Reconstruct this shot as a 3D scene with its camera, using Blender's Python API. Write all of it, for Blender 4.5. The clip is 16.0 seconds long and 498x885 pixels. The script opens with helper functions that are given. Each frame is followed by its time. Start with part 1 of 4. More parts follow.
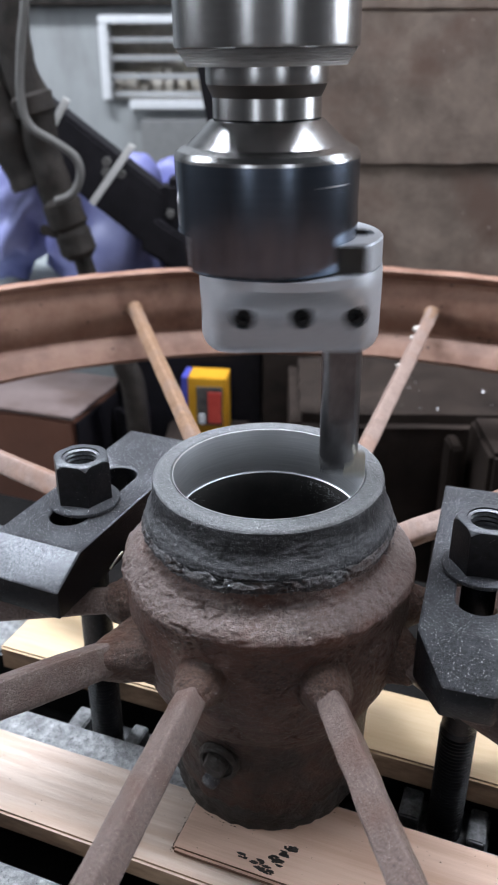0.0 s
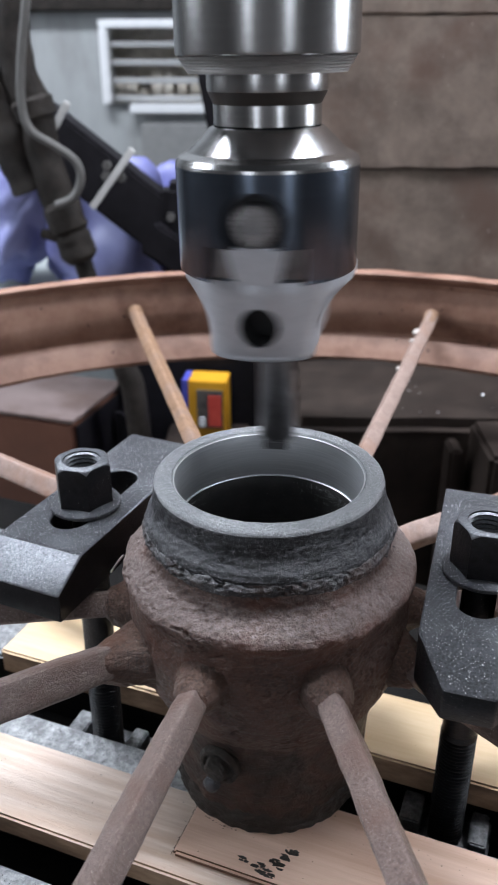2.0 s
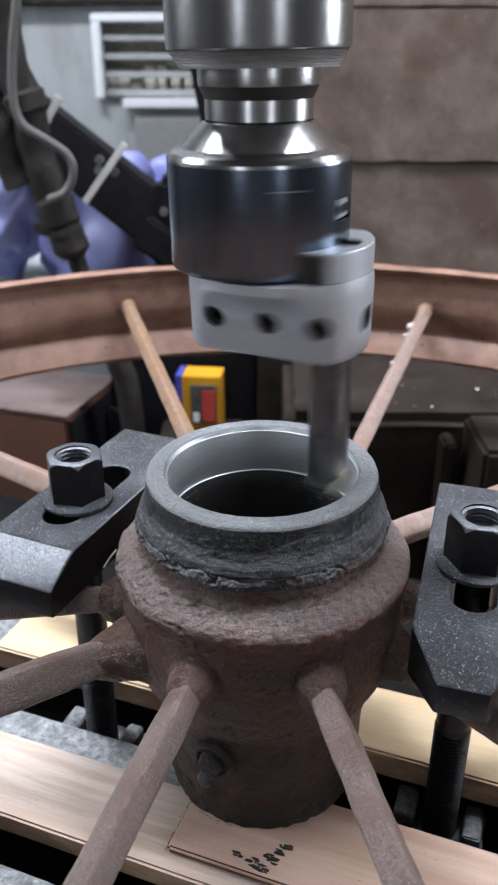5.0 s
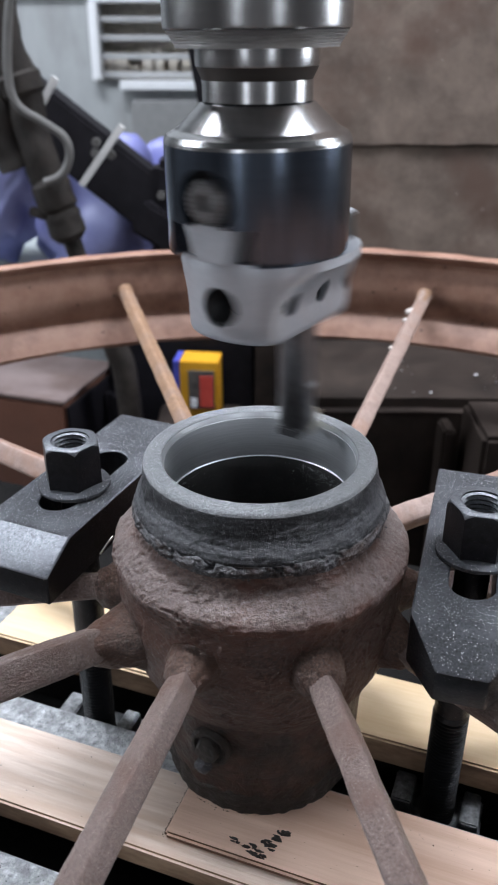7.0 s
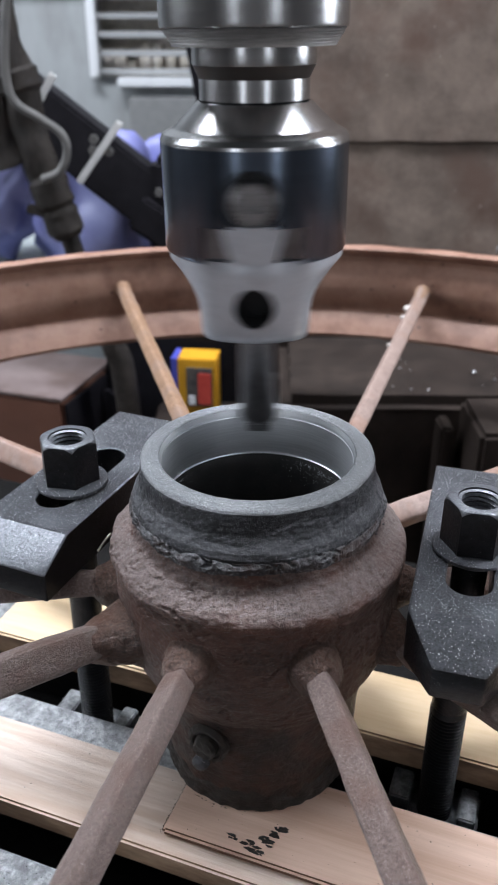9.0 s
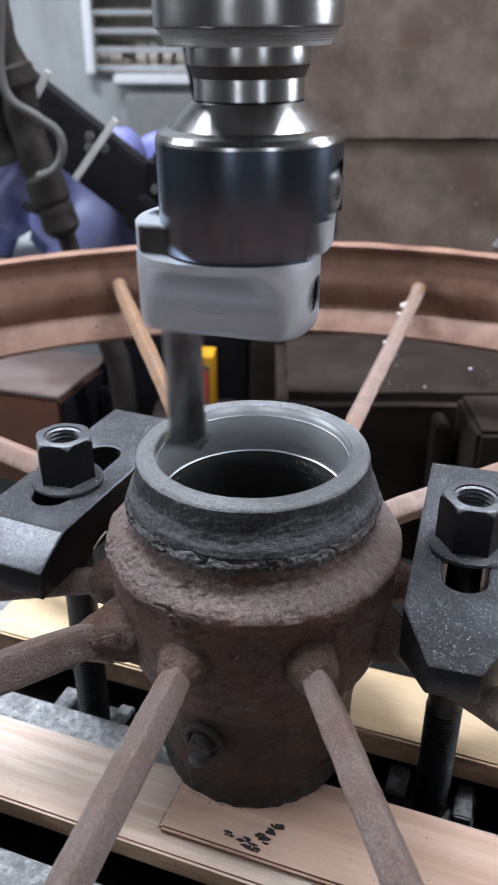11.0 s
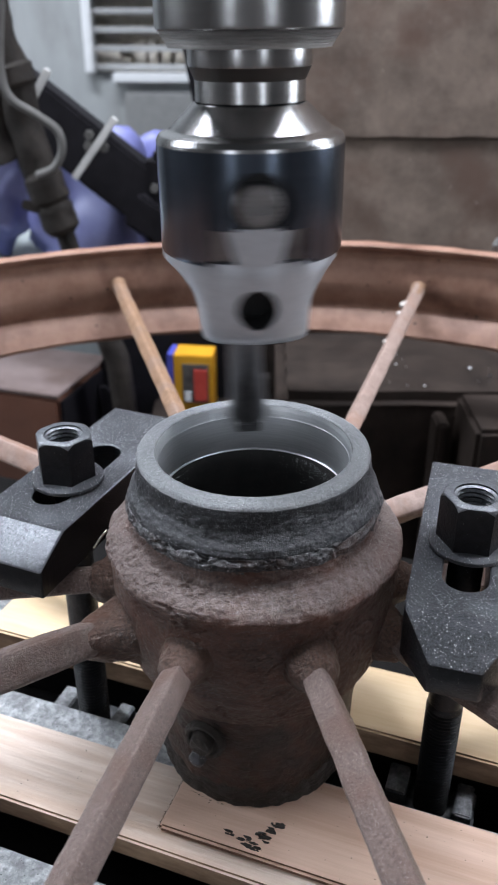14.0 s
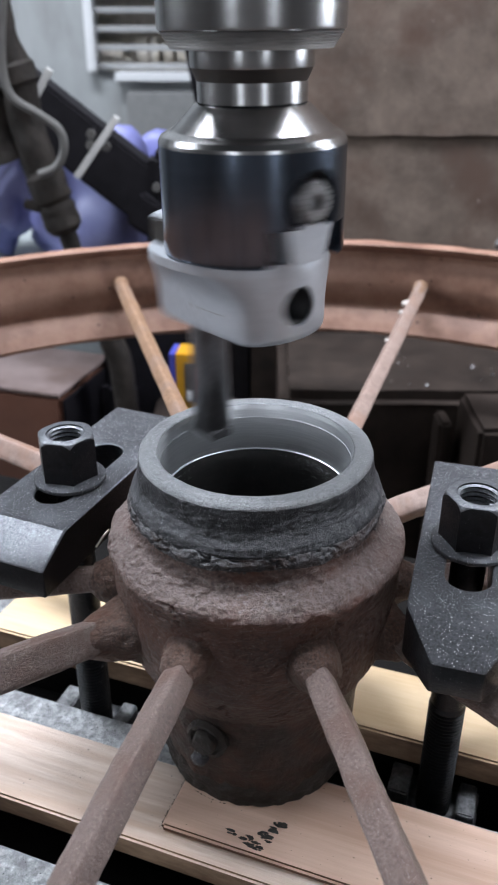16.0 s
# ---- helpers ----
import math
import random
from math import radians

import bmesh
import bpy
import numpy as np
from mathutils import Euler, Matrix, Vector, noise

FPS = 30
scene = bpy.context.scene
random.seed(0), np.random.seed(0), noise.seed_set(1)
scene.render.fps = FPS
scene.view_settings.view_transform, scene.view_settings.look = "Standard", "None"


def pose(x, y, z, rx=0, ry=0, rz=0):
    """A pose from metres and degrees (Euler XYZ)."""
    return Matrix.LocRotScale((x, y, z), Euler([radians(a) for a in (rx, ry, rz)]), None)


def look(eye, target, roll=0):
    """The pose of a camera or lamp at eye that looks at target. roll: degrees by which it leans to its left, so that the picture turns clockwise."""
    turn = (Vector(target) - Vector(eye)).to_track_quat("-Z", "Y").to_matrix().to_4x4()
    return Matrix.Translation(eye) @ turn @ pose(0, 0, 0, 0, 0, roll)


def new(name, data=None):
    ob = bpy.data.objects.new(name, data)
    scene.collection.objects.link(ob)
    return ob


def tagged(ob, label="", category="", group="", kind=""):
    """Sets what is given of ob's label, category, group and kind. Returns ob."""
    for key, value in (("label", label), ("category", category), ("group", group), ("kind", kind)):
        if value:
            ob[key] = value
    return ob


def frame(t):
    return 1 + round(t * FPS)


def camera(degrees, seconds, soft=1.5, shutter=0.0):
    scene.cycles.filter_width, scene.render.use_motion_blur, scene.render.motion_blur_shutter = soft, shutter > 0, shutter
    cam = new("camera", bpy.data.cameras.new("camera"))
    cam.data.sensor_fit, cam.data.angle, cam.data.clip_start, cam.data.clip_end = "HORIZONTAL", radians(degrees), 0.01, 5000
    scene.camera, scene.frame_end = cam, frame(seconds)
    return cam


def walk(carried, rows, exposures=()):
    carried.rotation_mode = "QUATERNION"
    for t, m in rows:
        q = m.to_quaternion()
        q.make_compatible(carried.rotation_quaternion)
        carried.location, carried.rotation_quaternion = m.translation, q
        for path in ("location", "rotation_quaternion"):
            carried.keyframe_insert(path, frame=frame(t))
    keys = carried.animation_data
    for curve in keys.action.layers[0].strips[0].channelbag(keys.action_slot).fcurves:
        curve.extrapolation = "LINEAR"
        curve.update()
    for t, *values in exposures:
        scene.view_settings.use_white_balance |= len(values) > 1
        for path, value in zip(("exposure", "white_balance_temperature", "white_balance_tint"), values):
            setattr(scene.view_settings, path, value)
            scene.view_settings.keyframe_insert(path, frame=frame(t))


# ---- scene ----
PATH = [
    (0, pose(0.00000, -0.35600, 0.38100, 64.100, 0.000, 1.250)),
    (0.5, pose(0.00008, -0.35674, 0.38135, 64.186, 0.060, 1.244)),
    (1, pose(0.00020, -0.35715, 0.38172, 64.308, 0.099, 1.251)),
    (1.5, pose(-0.00042, -0.35754, 0.38184, 64.381, -0.009, 1.201)),
    (2, pose(-0.00031, -0.35656, 0.38126, 64.332, 0.037, 1.233)),
    (2.5, pose(-0.00022, -0.35623, 0.38144, 64.237, 0.061, 1.225)),
    (3, pose(0.00061, -0.35649, 0.38129, 64.317, 0.149, 1.239)),
    (3.5, pose(0.00014, -0.35661, 0.38143, 64.211, -0.023, 1.052)),
    (4, pose(0.00048, -0.35594, 0.38060, 64.192, 0.059, 1.001)),
    (6.5, pose(0.00071, -0.35341, 0.37898, 63.338, -0.100, 0.670)),
    (7, pose(0.00060, -0.35162, 0.37802, 63.030, -0.089, 0.732)),
    (7.5, pose(0.00125, -0.35143, 0.37813, 62.851, -0.034, 0.730)),
    (8, pose(0.00059, -0.35197, 0.37831, 62.875, -0.121, 0.679)),
    (8.5, pose(0.00088, -0.35242, 0.37854, 62.921, -0.094, 0.693)),
    (9, pose(0.00119, -0.35165, 0.37778, 62.851, -0.094, 0.619)),
    (11.5, pose(0.00199, -0.35142, 0.37796, 62.649, -0.097, 0.381)),
    (12, pose(0.00173, -0.35103, 0.37756, 62.654, -0.086, 0.363)),
    (12.5, pose(0.00132, -0.35046, 0.37735, 62.529, -0.100, 0.408)),
    (13, pose(0.00169, -0.35042, 0.37731, 62.465, -0.053, 0.439)),
    (13.5, pose(0.00117, -0.35098, 0.37785, 62.489, -0.110, 0.438)),
    (14, pose(0.00119, -0.35132, 0.37772, 62.591, -0.146, 0.346)),
    (14.5, pose(0.00158, -0.35144, 0.37797, 62.621, -0.165, 0.302)),
    (15, pose(0.00167, -0.35107, 0.37741, 62.611, -0.115, 0.308)),
    (15.5, pose(0.00134, -0.35045, 0.37712, 62.534, -0.064, 0.404)),
    (16, pose(0.00116, -0.35092, 0.37753, 62.533, -0.060, 0.468)),
]
cam = camera(33.8, 16.0, soft=0.85, shutter=0.3)
cam.data.dof.use_dof, cam.data.dof.focus_distance, cam.data.dof.aperture_fstop = True, 0.385, 18
walk(cam, PATH)

# ---- light ----
world = bpy.data.worlds.new("world")
scene.world = world
world.use_nodes = True
world.node_tree.nodes["Background"].inputs[0].default_value = (0.75, 0.85, 1.0, 1)
world.node_tree.nodes["Background"].inputs[1].default_value = 0.06


def area_lamp(name, eye, target, sx, sy, watts, colour):
    d = bpy.data.lights.new(name, "AREA")
    d.shape, d.size, d.size_y, d.energy, d.color = "RECTANGLE", sx, sy, watts, colour
    ob = new(name, d)
    ob.matrix_world = look(eye, target)
    return ob


# ceiling tubes over the work and one added behind it, daylight from tall windows to both sides and two narrow ones
# behind the camera
area_lamp("ceiling_lamp", (-0.55, 0.45, 2.1), (0, 0.1, 0.1), 0.3, 1.3, 86, (0.89, 0.935, 1.03))
area_lamp("ceiling_lamp", (0.75, 0.25, 2.1), (0, 0.1, 0.1), 0.3, 1.3, 47, (0.9, 0.935, 1.03))
# added only to brighten the grey back wall, no known fixture
area_lamp("ceiling_lamp", (-0.9, 1.35, 2.3), (-0.5, 1.7, 0.2), 0.3, 1.0, 7, (0.9, 0.945, 1.03))
area_lamp("window_lamp", (-1.95, 0.25, 1.05), (0, 0, 0.2), 0.70, 1.3, 34, (0.87, 0.935, 1.03))
area_lamp("window_lamp", (-0.75, -1.80, 0.75), (0, 0, 0.3), 0.30, 1.3, 5, (0.88, 0.935, 1.03))
area_lamp("window_lamp", (0.85, -1.75, 0.75), (0, 0, 0.3), 0.30, 1.3, 5, (0.88, 0.935, 1.03))
area_lamp("window_lamp", (2.0, 0.35, 0.85), (0, 0, 0.25), 0.70, 1.3, 31, (0.88, 0.935, 1.03))


# ---- materials ----
def mat(name, c1, c2, rough=0.6, metal=0.0, scale=40, big=None, big_scale=6, speck=None, speck_scale=900, speck_size=0.3,
        bump=0.2, bump_scale=None, stretch=(1, 1, 1), rough2=None, island=0.0, speck_metal=True,
        dust=None, relief=0.0007, coarse=0.0, spec=0.5, lines=0.0):
    m = bpy.data.materials.new(name)
    m.use_nodes = True
    nt = m.node_tree
    nd, ln = nt.nodes, nt.links
    b = nd["Principled BSDF"]
    tc = nd.new("ShaderNodeTexCoord")
    mp = nd.new("ShaderNodeMapping")
    mp.inputs["Scale"].default_value = stretch
    ln.new(tc.outputs["Object"], mp.inputs["Vector"])

    def noise_node(s, detail=6, grit=0.74):
        n = nd.new("ShaderNodeTexNoise")
        n.inputs["Scale"].default_value, n.inputs["Detail"].default_value, n.inputs["Roughness"].default_value = s, detail, grit
        ln.new(mp.outputs[0], n.inputs["Vector"])
        return n.outputs["Fac"]

    def ramp(src, lo, hi):
        r = nd.new("ShaderNodeMapRange")
        r.inputs["From Min"].default_value, r.inputs["From Max"].default_value = lo, hi
        ln.new(src, r.inputs["Value"])
        return r.outputs[0]

    def mix(fac, a, c):
        x = nd.new("ShaderNodeMix")
        x.data_type = "RGBA"
        ln.new(fac, x.inputs[0])
        for sock, v in ((x.inputs[6], a), (x.inputs[7], c)):
            if isinstance(v, tuple):
                sock.default_value = (*v, 1)
            else:
                ln.new(v, sock)
        return x.outputs[2]

    n1 = noise_node(scale)
    col = mix(ramp(n1, 0.32, 0.68), c1, c2)
    if big:
        col = mix(ramp(noise_node(big_scale, 5, 0.62), 0.48, 0.66), col, big)
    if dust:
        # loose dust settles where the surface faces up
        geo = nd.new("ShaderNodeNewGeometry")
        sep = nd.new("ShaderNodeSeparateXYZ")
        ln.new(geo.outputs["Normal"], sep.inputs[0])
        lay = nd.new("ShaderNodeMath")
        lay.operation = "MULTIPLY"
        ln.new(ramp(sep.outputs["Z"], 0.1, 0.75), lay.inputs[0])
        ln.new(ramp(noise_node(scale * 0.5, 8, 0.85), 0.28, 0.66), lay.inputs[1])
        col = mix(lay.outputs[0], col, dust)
    if speck:
        v = nd.new("ShaderNodeTexVoronoi")
        v.inputs["Scale"].default_value = speck_scale
        ln.new(mp.outputs[0], v.inputs["Vector"])
        sp = nd.new("ShaderNodeMath")
        sp.operation = "LESS_THAN"
        ln.new(v.outputs["Distance"], sp.inputs[0])
        gate = nd.new("ShaderNodeMath")
        gate.operation = "MULTIPLY"
        dens = ramp(noise_node(scale * 0.7, 3), 0.3, 0.75)
        ln.new(dens, gate.inputs[0])
        gate.inputs[1].default_value = speck_size
        ln.new(gate.outputs[0], sp.inputs[1])
        col = mix(sp.outputs[0], col, speck)
        if speck_metal:
            mm = nd.new("ShaderNodeMath")
            mm.operation = "MAXIMUM"
            mm.inputs[1].default_value = metal
            ln.new(sp.outputs[0], mm.inputs[0])
            ln.new(mm.outputs[0], b.inputs["Metallic"])
    if island:
        oi = nd.new("ShaderNodeObjectInfo")
        hs = nd.new("ShaderNodeHueSaturation")
        ln.new(ramp(oi.outputs["Random"], 0, 1), hs.inputs["Value"])
        hs.inputs["Value"].default_value = 1
        mr = nd.new("ShaderNodeMapRange")
        mr.inputs["To Min"].default_value, mr.inputs["To Max"].default_value = 1 - island, 1 + island
        ln.new(oi.outputs["Random"], mr.inputs["Value"])
        ln.new(mr.outputs[0], hs.inputs["Value"])
        ln.new(col, hs.inputs["Color"])
        col = hs.outputs[0]
    ln.new(col, b.inputs["Base Color"])
    b.inputs["Specular IOR Level"].default_value = spec
    rr = nd.new("ShaderNodeMapRange")
    rr.inputs["To Min"].default_value, rr.inputs["To Max"].default_value = rough, rough if rough2 is None else rough2
    ln.new(n1, rr.inputs["Value"])
    ln.new(rr.outputs[0], b.inputs["Roughness"])
    if not (speck and speck_metal):
        b.inputs["Metallic"].default_value = metal
    if bump:
        bp = nd.new("ShaderNodeBump")
        bp.inputs["Strength"].default_value, bp.inputs["Distance"].default_value = bump, relief
        height = noise_node(bump_scale or scale * 4, 8)
        if coarse:
            mad = nd.new("ShaderNodeMath")
            mad.operation = "MULTIPLY_ADD"
            mad.inputs[1].default_value = 2.2
            ln.new(noise_node(coarse, 4, 0.6), mad.inputs[0])
            ln.new(height, mad.inputs[2])
            height = mad.outputs[0]
        if lines:
            sc = nd.new("ShaderNodeMapping")
            sc.inputs["Scale"].default_value = (20, 20, 1500)
            ln.new(tc.outputs["Object"], sc.inputs["Vector"])
            tool = nd.new("ShaderNodeTexNoise")
            tool.inputs["Scale"].default_value, tool.inputs["Detail"].default_value = 1.0, 3
            ln.new(sc.outputs[0], tool.inputs["Vector"])
            mad = nd.new("ShaderNodeMath")
            mad.operation = "MULTIPLY_ADD"
            mad.inputs[1].default_value = lines
            ln.new(tool.outputs["Fac"], mad.inputs[0])
            ln.new(height, mad.inputs[2])
            height = mad.outputs[0]
        ln.new(height, bp.inputs["Height"])
        ln.new(bp.outputs[0], b.inputs["Normal"])
    return m


RING = (1, 1, 14)
CHROME = mat("ground_steel", (0.37, 0.37, 0.372), (0.45, 0.45, 0.452), 0.20, 1, 30, bump=0.0, stretch=RING, rough2=0.27)
BODY = mat("blued_steel", (0.118, 0.146, 0.19), (0.142, 0.172, 0.22), 0.18, 1, 30, bump=0.0, stretch=RING, rough2=0.24)
SATIN = mat("satin_nickel", (0.43, 0.46, 0.50), (0.53, 0.56, 0.60), 0.36, 0.7, 300, bump=0.08, bump_scale=1800, rough2=0.48)
PIT = mat("black_pocket", (0.006, 0.006, 0.007), (0.015, 0.015, 0.016), 0.5, 0.4, 200)
BARSTEEL = mat("bar_steel", (0.12, 0.12, 0.125), (0.24, 0.24, 0.248), 0.24, 0.9, 60, bump=0.05, rough2=0.4)
CARBIDE = mat("carbide_tip", (0.5, 0.48, 0.42), (0.65, 0.62, 0.52), 0.3, 1, 300)
BORE = mat("bored_steel", (0.60, 0.62, 0.64), (0.78, 0.80, 0.82), 0.34, 0.95, 40, bump=0.03, bump_scale=70, stretch=(1, 1, 50), rough2=0.48)
COLLAR_TOP = mat("faced_iron", (0.06, 0.065, 0.071), (0.37, 0.385, 0.40), 0.34, 0.6, 1300, speck=(0.8, 0.82, 0.84), speck_scale=1400, speck_size=0.34, bump=1.0, bump_scale=1300, relief=0.0011, rough2=0.55)
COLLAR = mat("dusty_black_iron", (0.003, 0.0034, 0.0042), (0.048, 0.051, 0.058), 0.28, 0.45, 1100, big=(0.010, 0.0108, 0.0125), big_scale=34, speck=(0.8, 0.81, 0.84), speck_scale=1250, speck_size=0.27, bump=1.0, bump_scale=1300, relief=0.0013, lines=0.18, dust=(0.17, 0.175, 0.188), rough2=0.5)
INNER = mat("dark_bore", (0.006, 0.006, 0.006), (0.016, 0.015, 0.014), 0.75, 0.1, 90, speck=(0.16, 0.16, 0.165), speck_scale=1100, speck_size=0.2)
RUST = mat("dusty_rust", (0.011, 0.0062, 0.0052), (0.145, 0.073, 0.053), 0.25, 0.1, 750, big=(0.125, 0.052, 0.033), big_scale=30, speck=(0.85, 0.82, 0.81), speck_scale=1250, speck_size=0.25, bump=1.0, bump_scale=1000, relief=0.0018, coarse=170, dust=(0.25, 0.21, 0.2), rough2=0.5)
BOSS = mat("tan_rust", (0.014, 0.008, 0.0062), (0.15, 0.088, 0.066), 0.26, 0.08, 700, big=(0.095, 0.047, 0.032), big_scale=36, speck=(0.65, 0.6, 0.56), speck_scale=1200, speck_size=0.24, bump=1.0, bump_scale=800, relief=0.002, coarse=150, rough2=0.52)
# oily barrel rust, darkened further for the shade under the shoulder
BARREL = mat("oily_shaded_rust", (0.006, 0.0036, 0.003), (0.075, 0.031, 0.019), 0.18, 0.12, 90, big=(0.009, 0.006, 0.005), big_scale=30, speck=(0.5, 0.44, 0.4), speck_scale=900, speck_size=0.14, bump=1.0, bump_scale=300, relief=0.002, coarse=80, rough2=0.46)
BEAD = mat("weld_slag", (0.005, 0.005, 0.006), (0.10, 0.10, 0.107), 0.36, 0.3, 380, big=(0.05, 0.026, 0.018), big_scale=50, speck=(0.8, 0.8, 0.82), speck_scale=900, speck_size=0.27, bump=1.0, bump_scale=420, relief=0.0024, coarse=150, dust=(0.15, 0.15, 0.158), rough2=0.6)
SPOKE = mat("spoke_rust", (0.06, 0.040, 0.034), (0.23, 0.175, 0.157), 0.24, 0.18, 800, big=(0.12, 0.075, 0.06), big_scale=44, speck=(0.75, 0.71, 0.69), speck_scale=1200, speck_size=0.22, bump=1.0, bump_scale=800, relief=0.0016, rough2=0.42, island=0.06)
SPOKE_TAN = mat("spoke_tan_rust", (0.15, 0.082, 0.045), (0.30, 0.185, 0.115), 0.5, 0.0, 180, big=(0.20, 0.135, 0.105), big_scale=26, bump=0.8, bump_scale=300, rough2=0.7)
SPOKE_PINK = mat("spoke_faded_primer", (0.17, 0.115, 0.095), (0.29, 0.215, 0.185), 0.5, 0.0, 160, big=(0.22, 0.13, 0.095), big_scale=24, bump=0.8, bump_scale=300, rough2=0.7)
RIM = mat("rim_primer", (0.20, 0.102, 0.068), (0.30, 0.175, 0.128), 0.48, 0.0, 34, big=(0.125, 0.056, 0.036), big_scale=11, speck=(0.07, 0.035, 0.022), speck_scale=55, speck_size=0.15, bump=0.9, bump_scale=70, rough2=0.7, speck_metal=False)
OXIDE = mat("black_oxide", (0.003, 0.0034, 0.0042), (0.013, 0.0145, 0.0175), 0.22, 0.5, 260, speck=(0.6, 0.61, 0.63), speck_scale=900, speck_size=0.12, bump=0.45, bump_scale=900, rough2=0.40)
# dusted oxide with overhead light and sheen mixed into its grey
OXIDE_DUST_LIT = mat("black_oxide_dust_and_sheen", (0.008, 0.009, 0.011), (0.10, 0.106, 0.118), 0.28, 0.45, 900, big=(0.10, 0.106, 0.118), big_scale=36, speck=(0.92, 0.94, 0.97), speck_scale=950, speck_size=0.33, bump=1.0, bump_scale=1100, relief=0.0013, rough2=0.5)
# worn oxide, brightened further as the strap nose faces the light
OXIDE_WORN_LIT = mat("worn_lit_black_oxide", (0.05, 0.055, 0.063), (0.21, 0.222, 0.24), 0.24, 0.6, 620, big=(0.10, 0.107, 0.118), big_scale=40, speck=(0.5, 0.51, 0.53), speck_scale=1000, speck_size=0.2, bump=0.6, bump_scale=900, rough2=0.40)
WOOD_A = mat("pine_plank", (0.54, 0.415, 0.335), (0.78, 0.67, 0.585), 0.3, 0.0, 11, big=(0.58, 0.43, 0.33), big_scale=5, speck=(0.16, 0.11, 0.08), speck_scale=90, speck_size=0.07, bump=0.8, bump_scale=34, stretch=(1, 16, 16), rough2=0.46, speck_metal=False)
WOOD_B = mat("smooth_board", (0.60, 0.405, 0.305), (0.74, 0.54, 0.43), 0.38, 0.0, 6, big=(0.54, 0.345, 0.245), big_scale=2, bump=0.35, bump_scale=30, stretch=(1, 22, 22), rough2=0.52)
WOOD_C = mat("yellow_pine", (0.64, 0.475, 0.285), (0.74, 0.58, 0.385), 0.5, 0.0, 9, big=(0.58, 0.41, 0.235), big_scale=3.5, speck=(0.25, 0.16, 0.08), speck_scale=60, speck_size=0.05, bump=0.4, bump_scale=30, stretch=(1, 10, 10), rough2=0.65, speck_metal=False)
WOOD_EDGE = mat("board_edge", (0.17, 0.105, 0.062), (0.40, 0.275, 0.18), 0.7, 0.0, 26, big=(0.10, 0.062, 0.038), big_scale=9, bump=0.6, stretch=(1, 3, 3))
# sides of the thin board, brown darkened for the shade on them
BROWN_EDGE = mat("shaded_board_edge", (0.07, 0.035, 0.02), (0.19, 0.105, 0.065), 0.7, 0.0, 40, bump=0.6, stretch=(1, 3, 3))
STAIN = mat("black_grease", (0.008, 0.0065, 0.0055), (0.028, 0.021, 0.016), 0.4, 0.0, 400, bump=1.0, relief=0.001)
IRON = mat("scraped_iron", (0.13, 0.14, 0.148), (0.66, 0.69, 0.71), 0.3, 0.65, 220, big=(0.22, 0.23, 0.24), big_scale=60, speck=(0.03, 0.03, 0.03), speck_scale=400, speck_size=0.24, bump=1.0, bump_scale=420, relief=0.0013, rough2=0.52, speck_metal=False)
# near-black iron that holds the shade of the slots in its colour
SLOT = mat("shaded_black_iron", (0.003, 0.0028, 0.0028), (0.009, 0.0083, 0.008), 0.6, 0.0, 60, bump=0.6, spec=0.10)
GALV = mat("grey_cast_block", (0.10, 0.105, 0.112), (0.36, 0.375, 0.385), 0.36, 0.6, 300, big=(0.08, 0.085, 0.09), big_scale=60, bump=0.8)
DIAL = mat("dial_steel", (0.2, 0.2, 0.205), (0.29, 0.29, 0.295), 0.34, 0.9, 300, bump=0.1)
DUST_CHIP = mat("bright_chips", (0.45, 0.46, 0.48), (0.7, 0.71, 0.73), 0.3, 1, 400)
BLACK_CHIP = mat("dark_chips", (0.03, 0.025, 0.02), (0.07, 0.055, 0.04), 0.6, 0.2, 400)
WALL = mat("stained_concrete", (0.082, 0.060, 0.047), (0.205, 0.158, 0.128), 0.6, 0.0, 14, big=(0.10, 0.062, 0.046), big_scale=8, speck=(0.3, 0.25, 0.22), speck_scale=60, speck_size=0.09, bump=1.0, bump_scale=60, rough2=0.9, speck_metal=False)
SHEET = mat("grey_sheet", (0.30, 0.32, 0.327), (0.39, 0.41, 0.418), 0.6, 0.0, 3, big=(0.27, 0.28, 0.28), big_scale=3.5, bump=0.1, bump_scale=10, spec=0.3, stretch=(2.5, 1, 0.7))
WHITE = mat("white_frame", (0.66, 0.68, 0.7), (0.76, 0.78, 0.8), 0.45, 0.0, 10)
LOUVRE = mat("louvre_slat", (0.36, 0.37, 0.375), (0.46, 0.47, 0.475), 0.5, 0.0, 10)
CLUTTER = mat("brown_shelf_clutter", (0.42, 0.37, 0.31), (0.92, 0.86, 0.76), 0.8, 0.0, 40, big=(0.75, 0.70, 0.64), big_scale=14)
# unseen walls for the steel to reflect, dulled to cut bounced light
ROOM = mat("dull_room_wall", (0.09, 0.087, 0.085), (0.15, 0.146, 0.143), 0.85, 0.0, 2, big=(0.075, 0.07, 0.067), big_scale=0.9)
# unseen ceiling, darkened so the polished cone reflects a dark centre
CEIL = mat("dark_ceiling", (0.06, 0.06, 0.062), (0.09, 0.09, 0.092), 0.9, 0.0, 2)
LIP = mat("matt_turned_steel", (0.2, 0.2, 0.2), (0.36, 0.355, 0.35), 0.45, 0.8, 90, bump=0.25, bump_scale=90, stretch=RING, rough2=0.6)
GROOVE = mat("dark_groove", (0.02, 0.018, 0.016), (0.045, 0.04, 0.036), 0.55, 0.5, 60, bump=0.1)
GROUND = mat("oily_floor", (0.03, 0.026, 0.023), (0.075, 0.066, 0.06), 0.55, 0.0, 5, big=(0.02, 0.018, 0.016), big_scale=2)
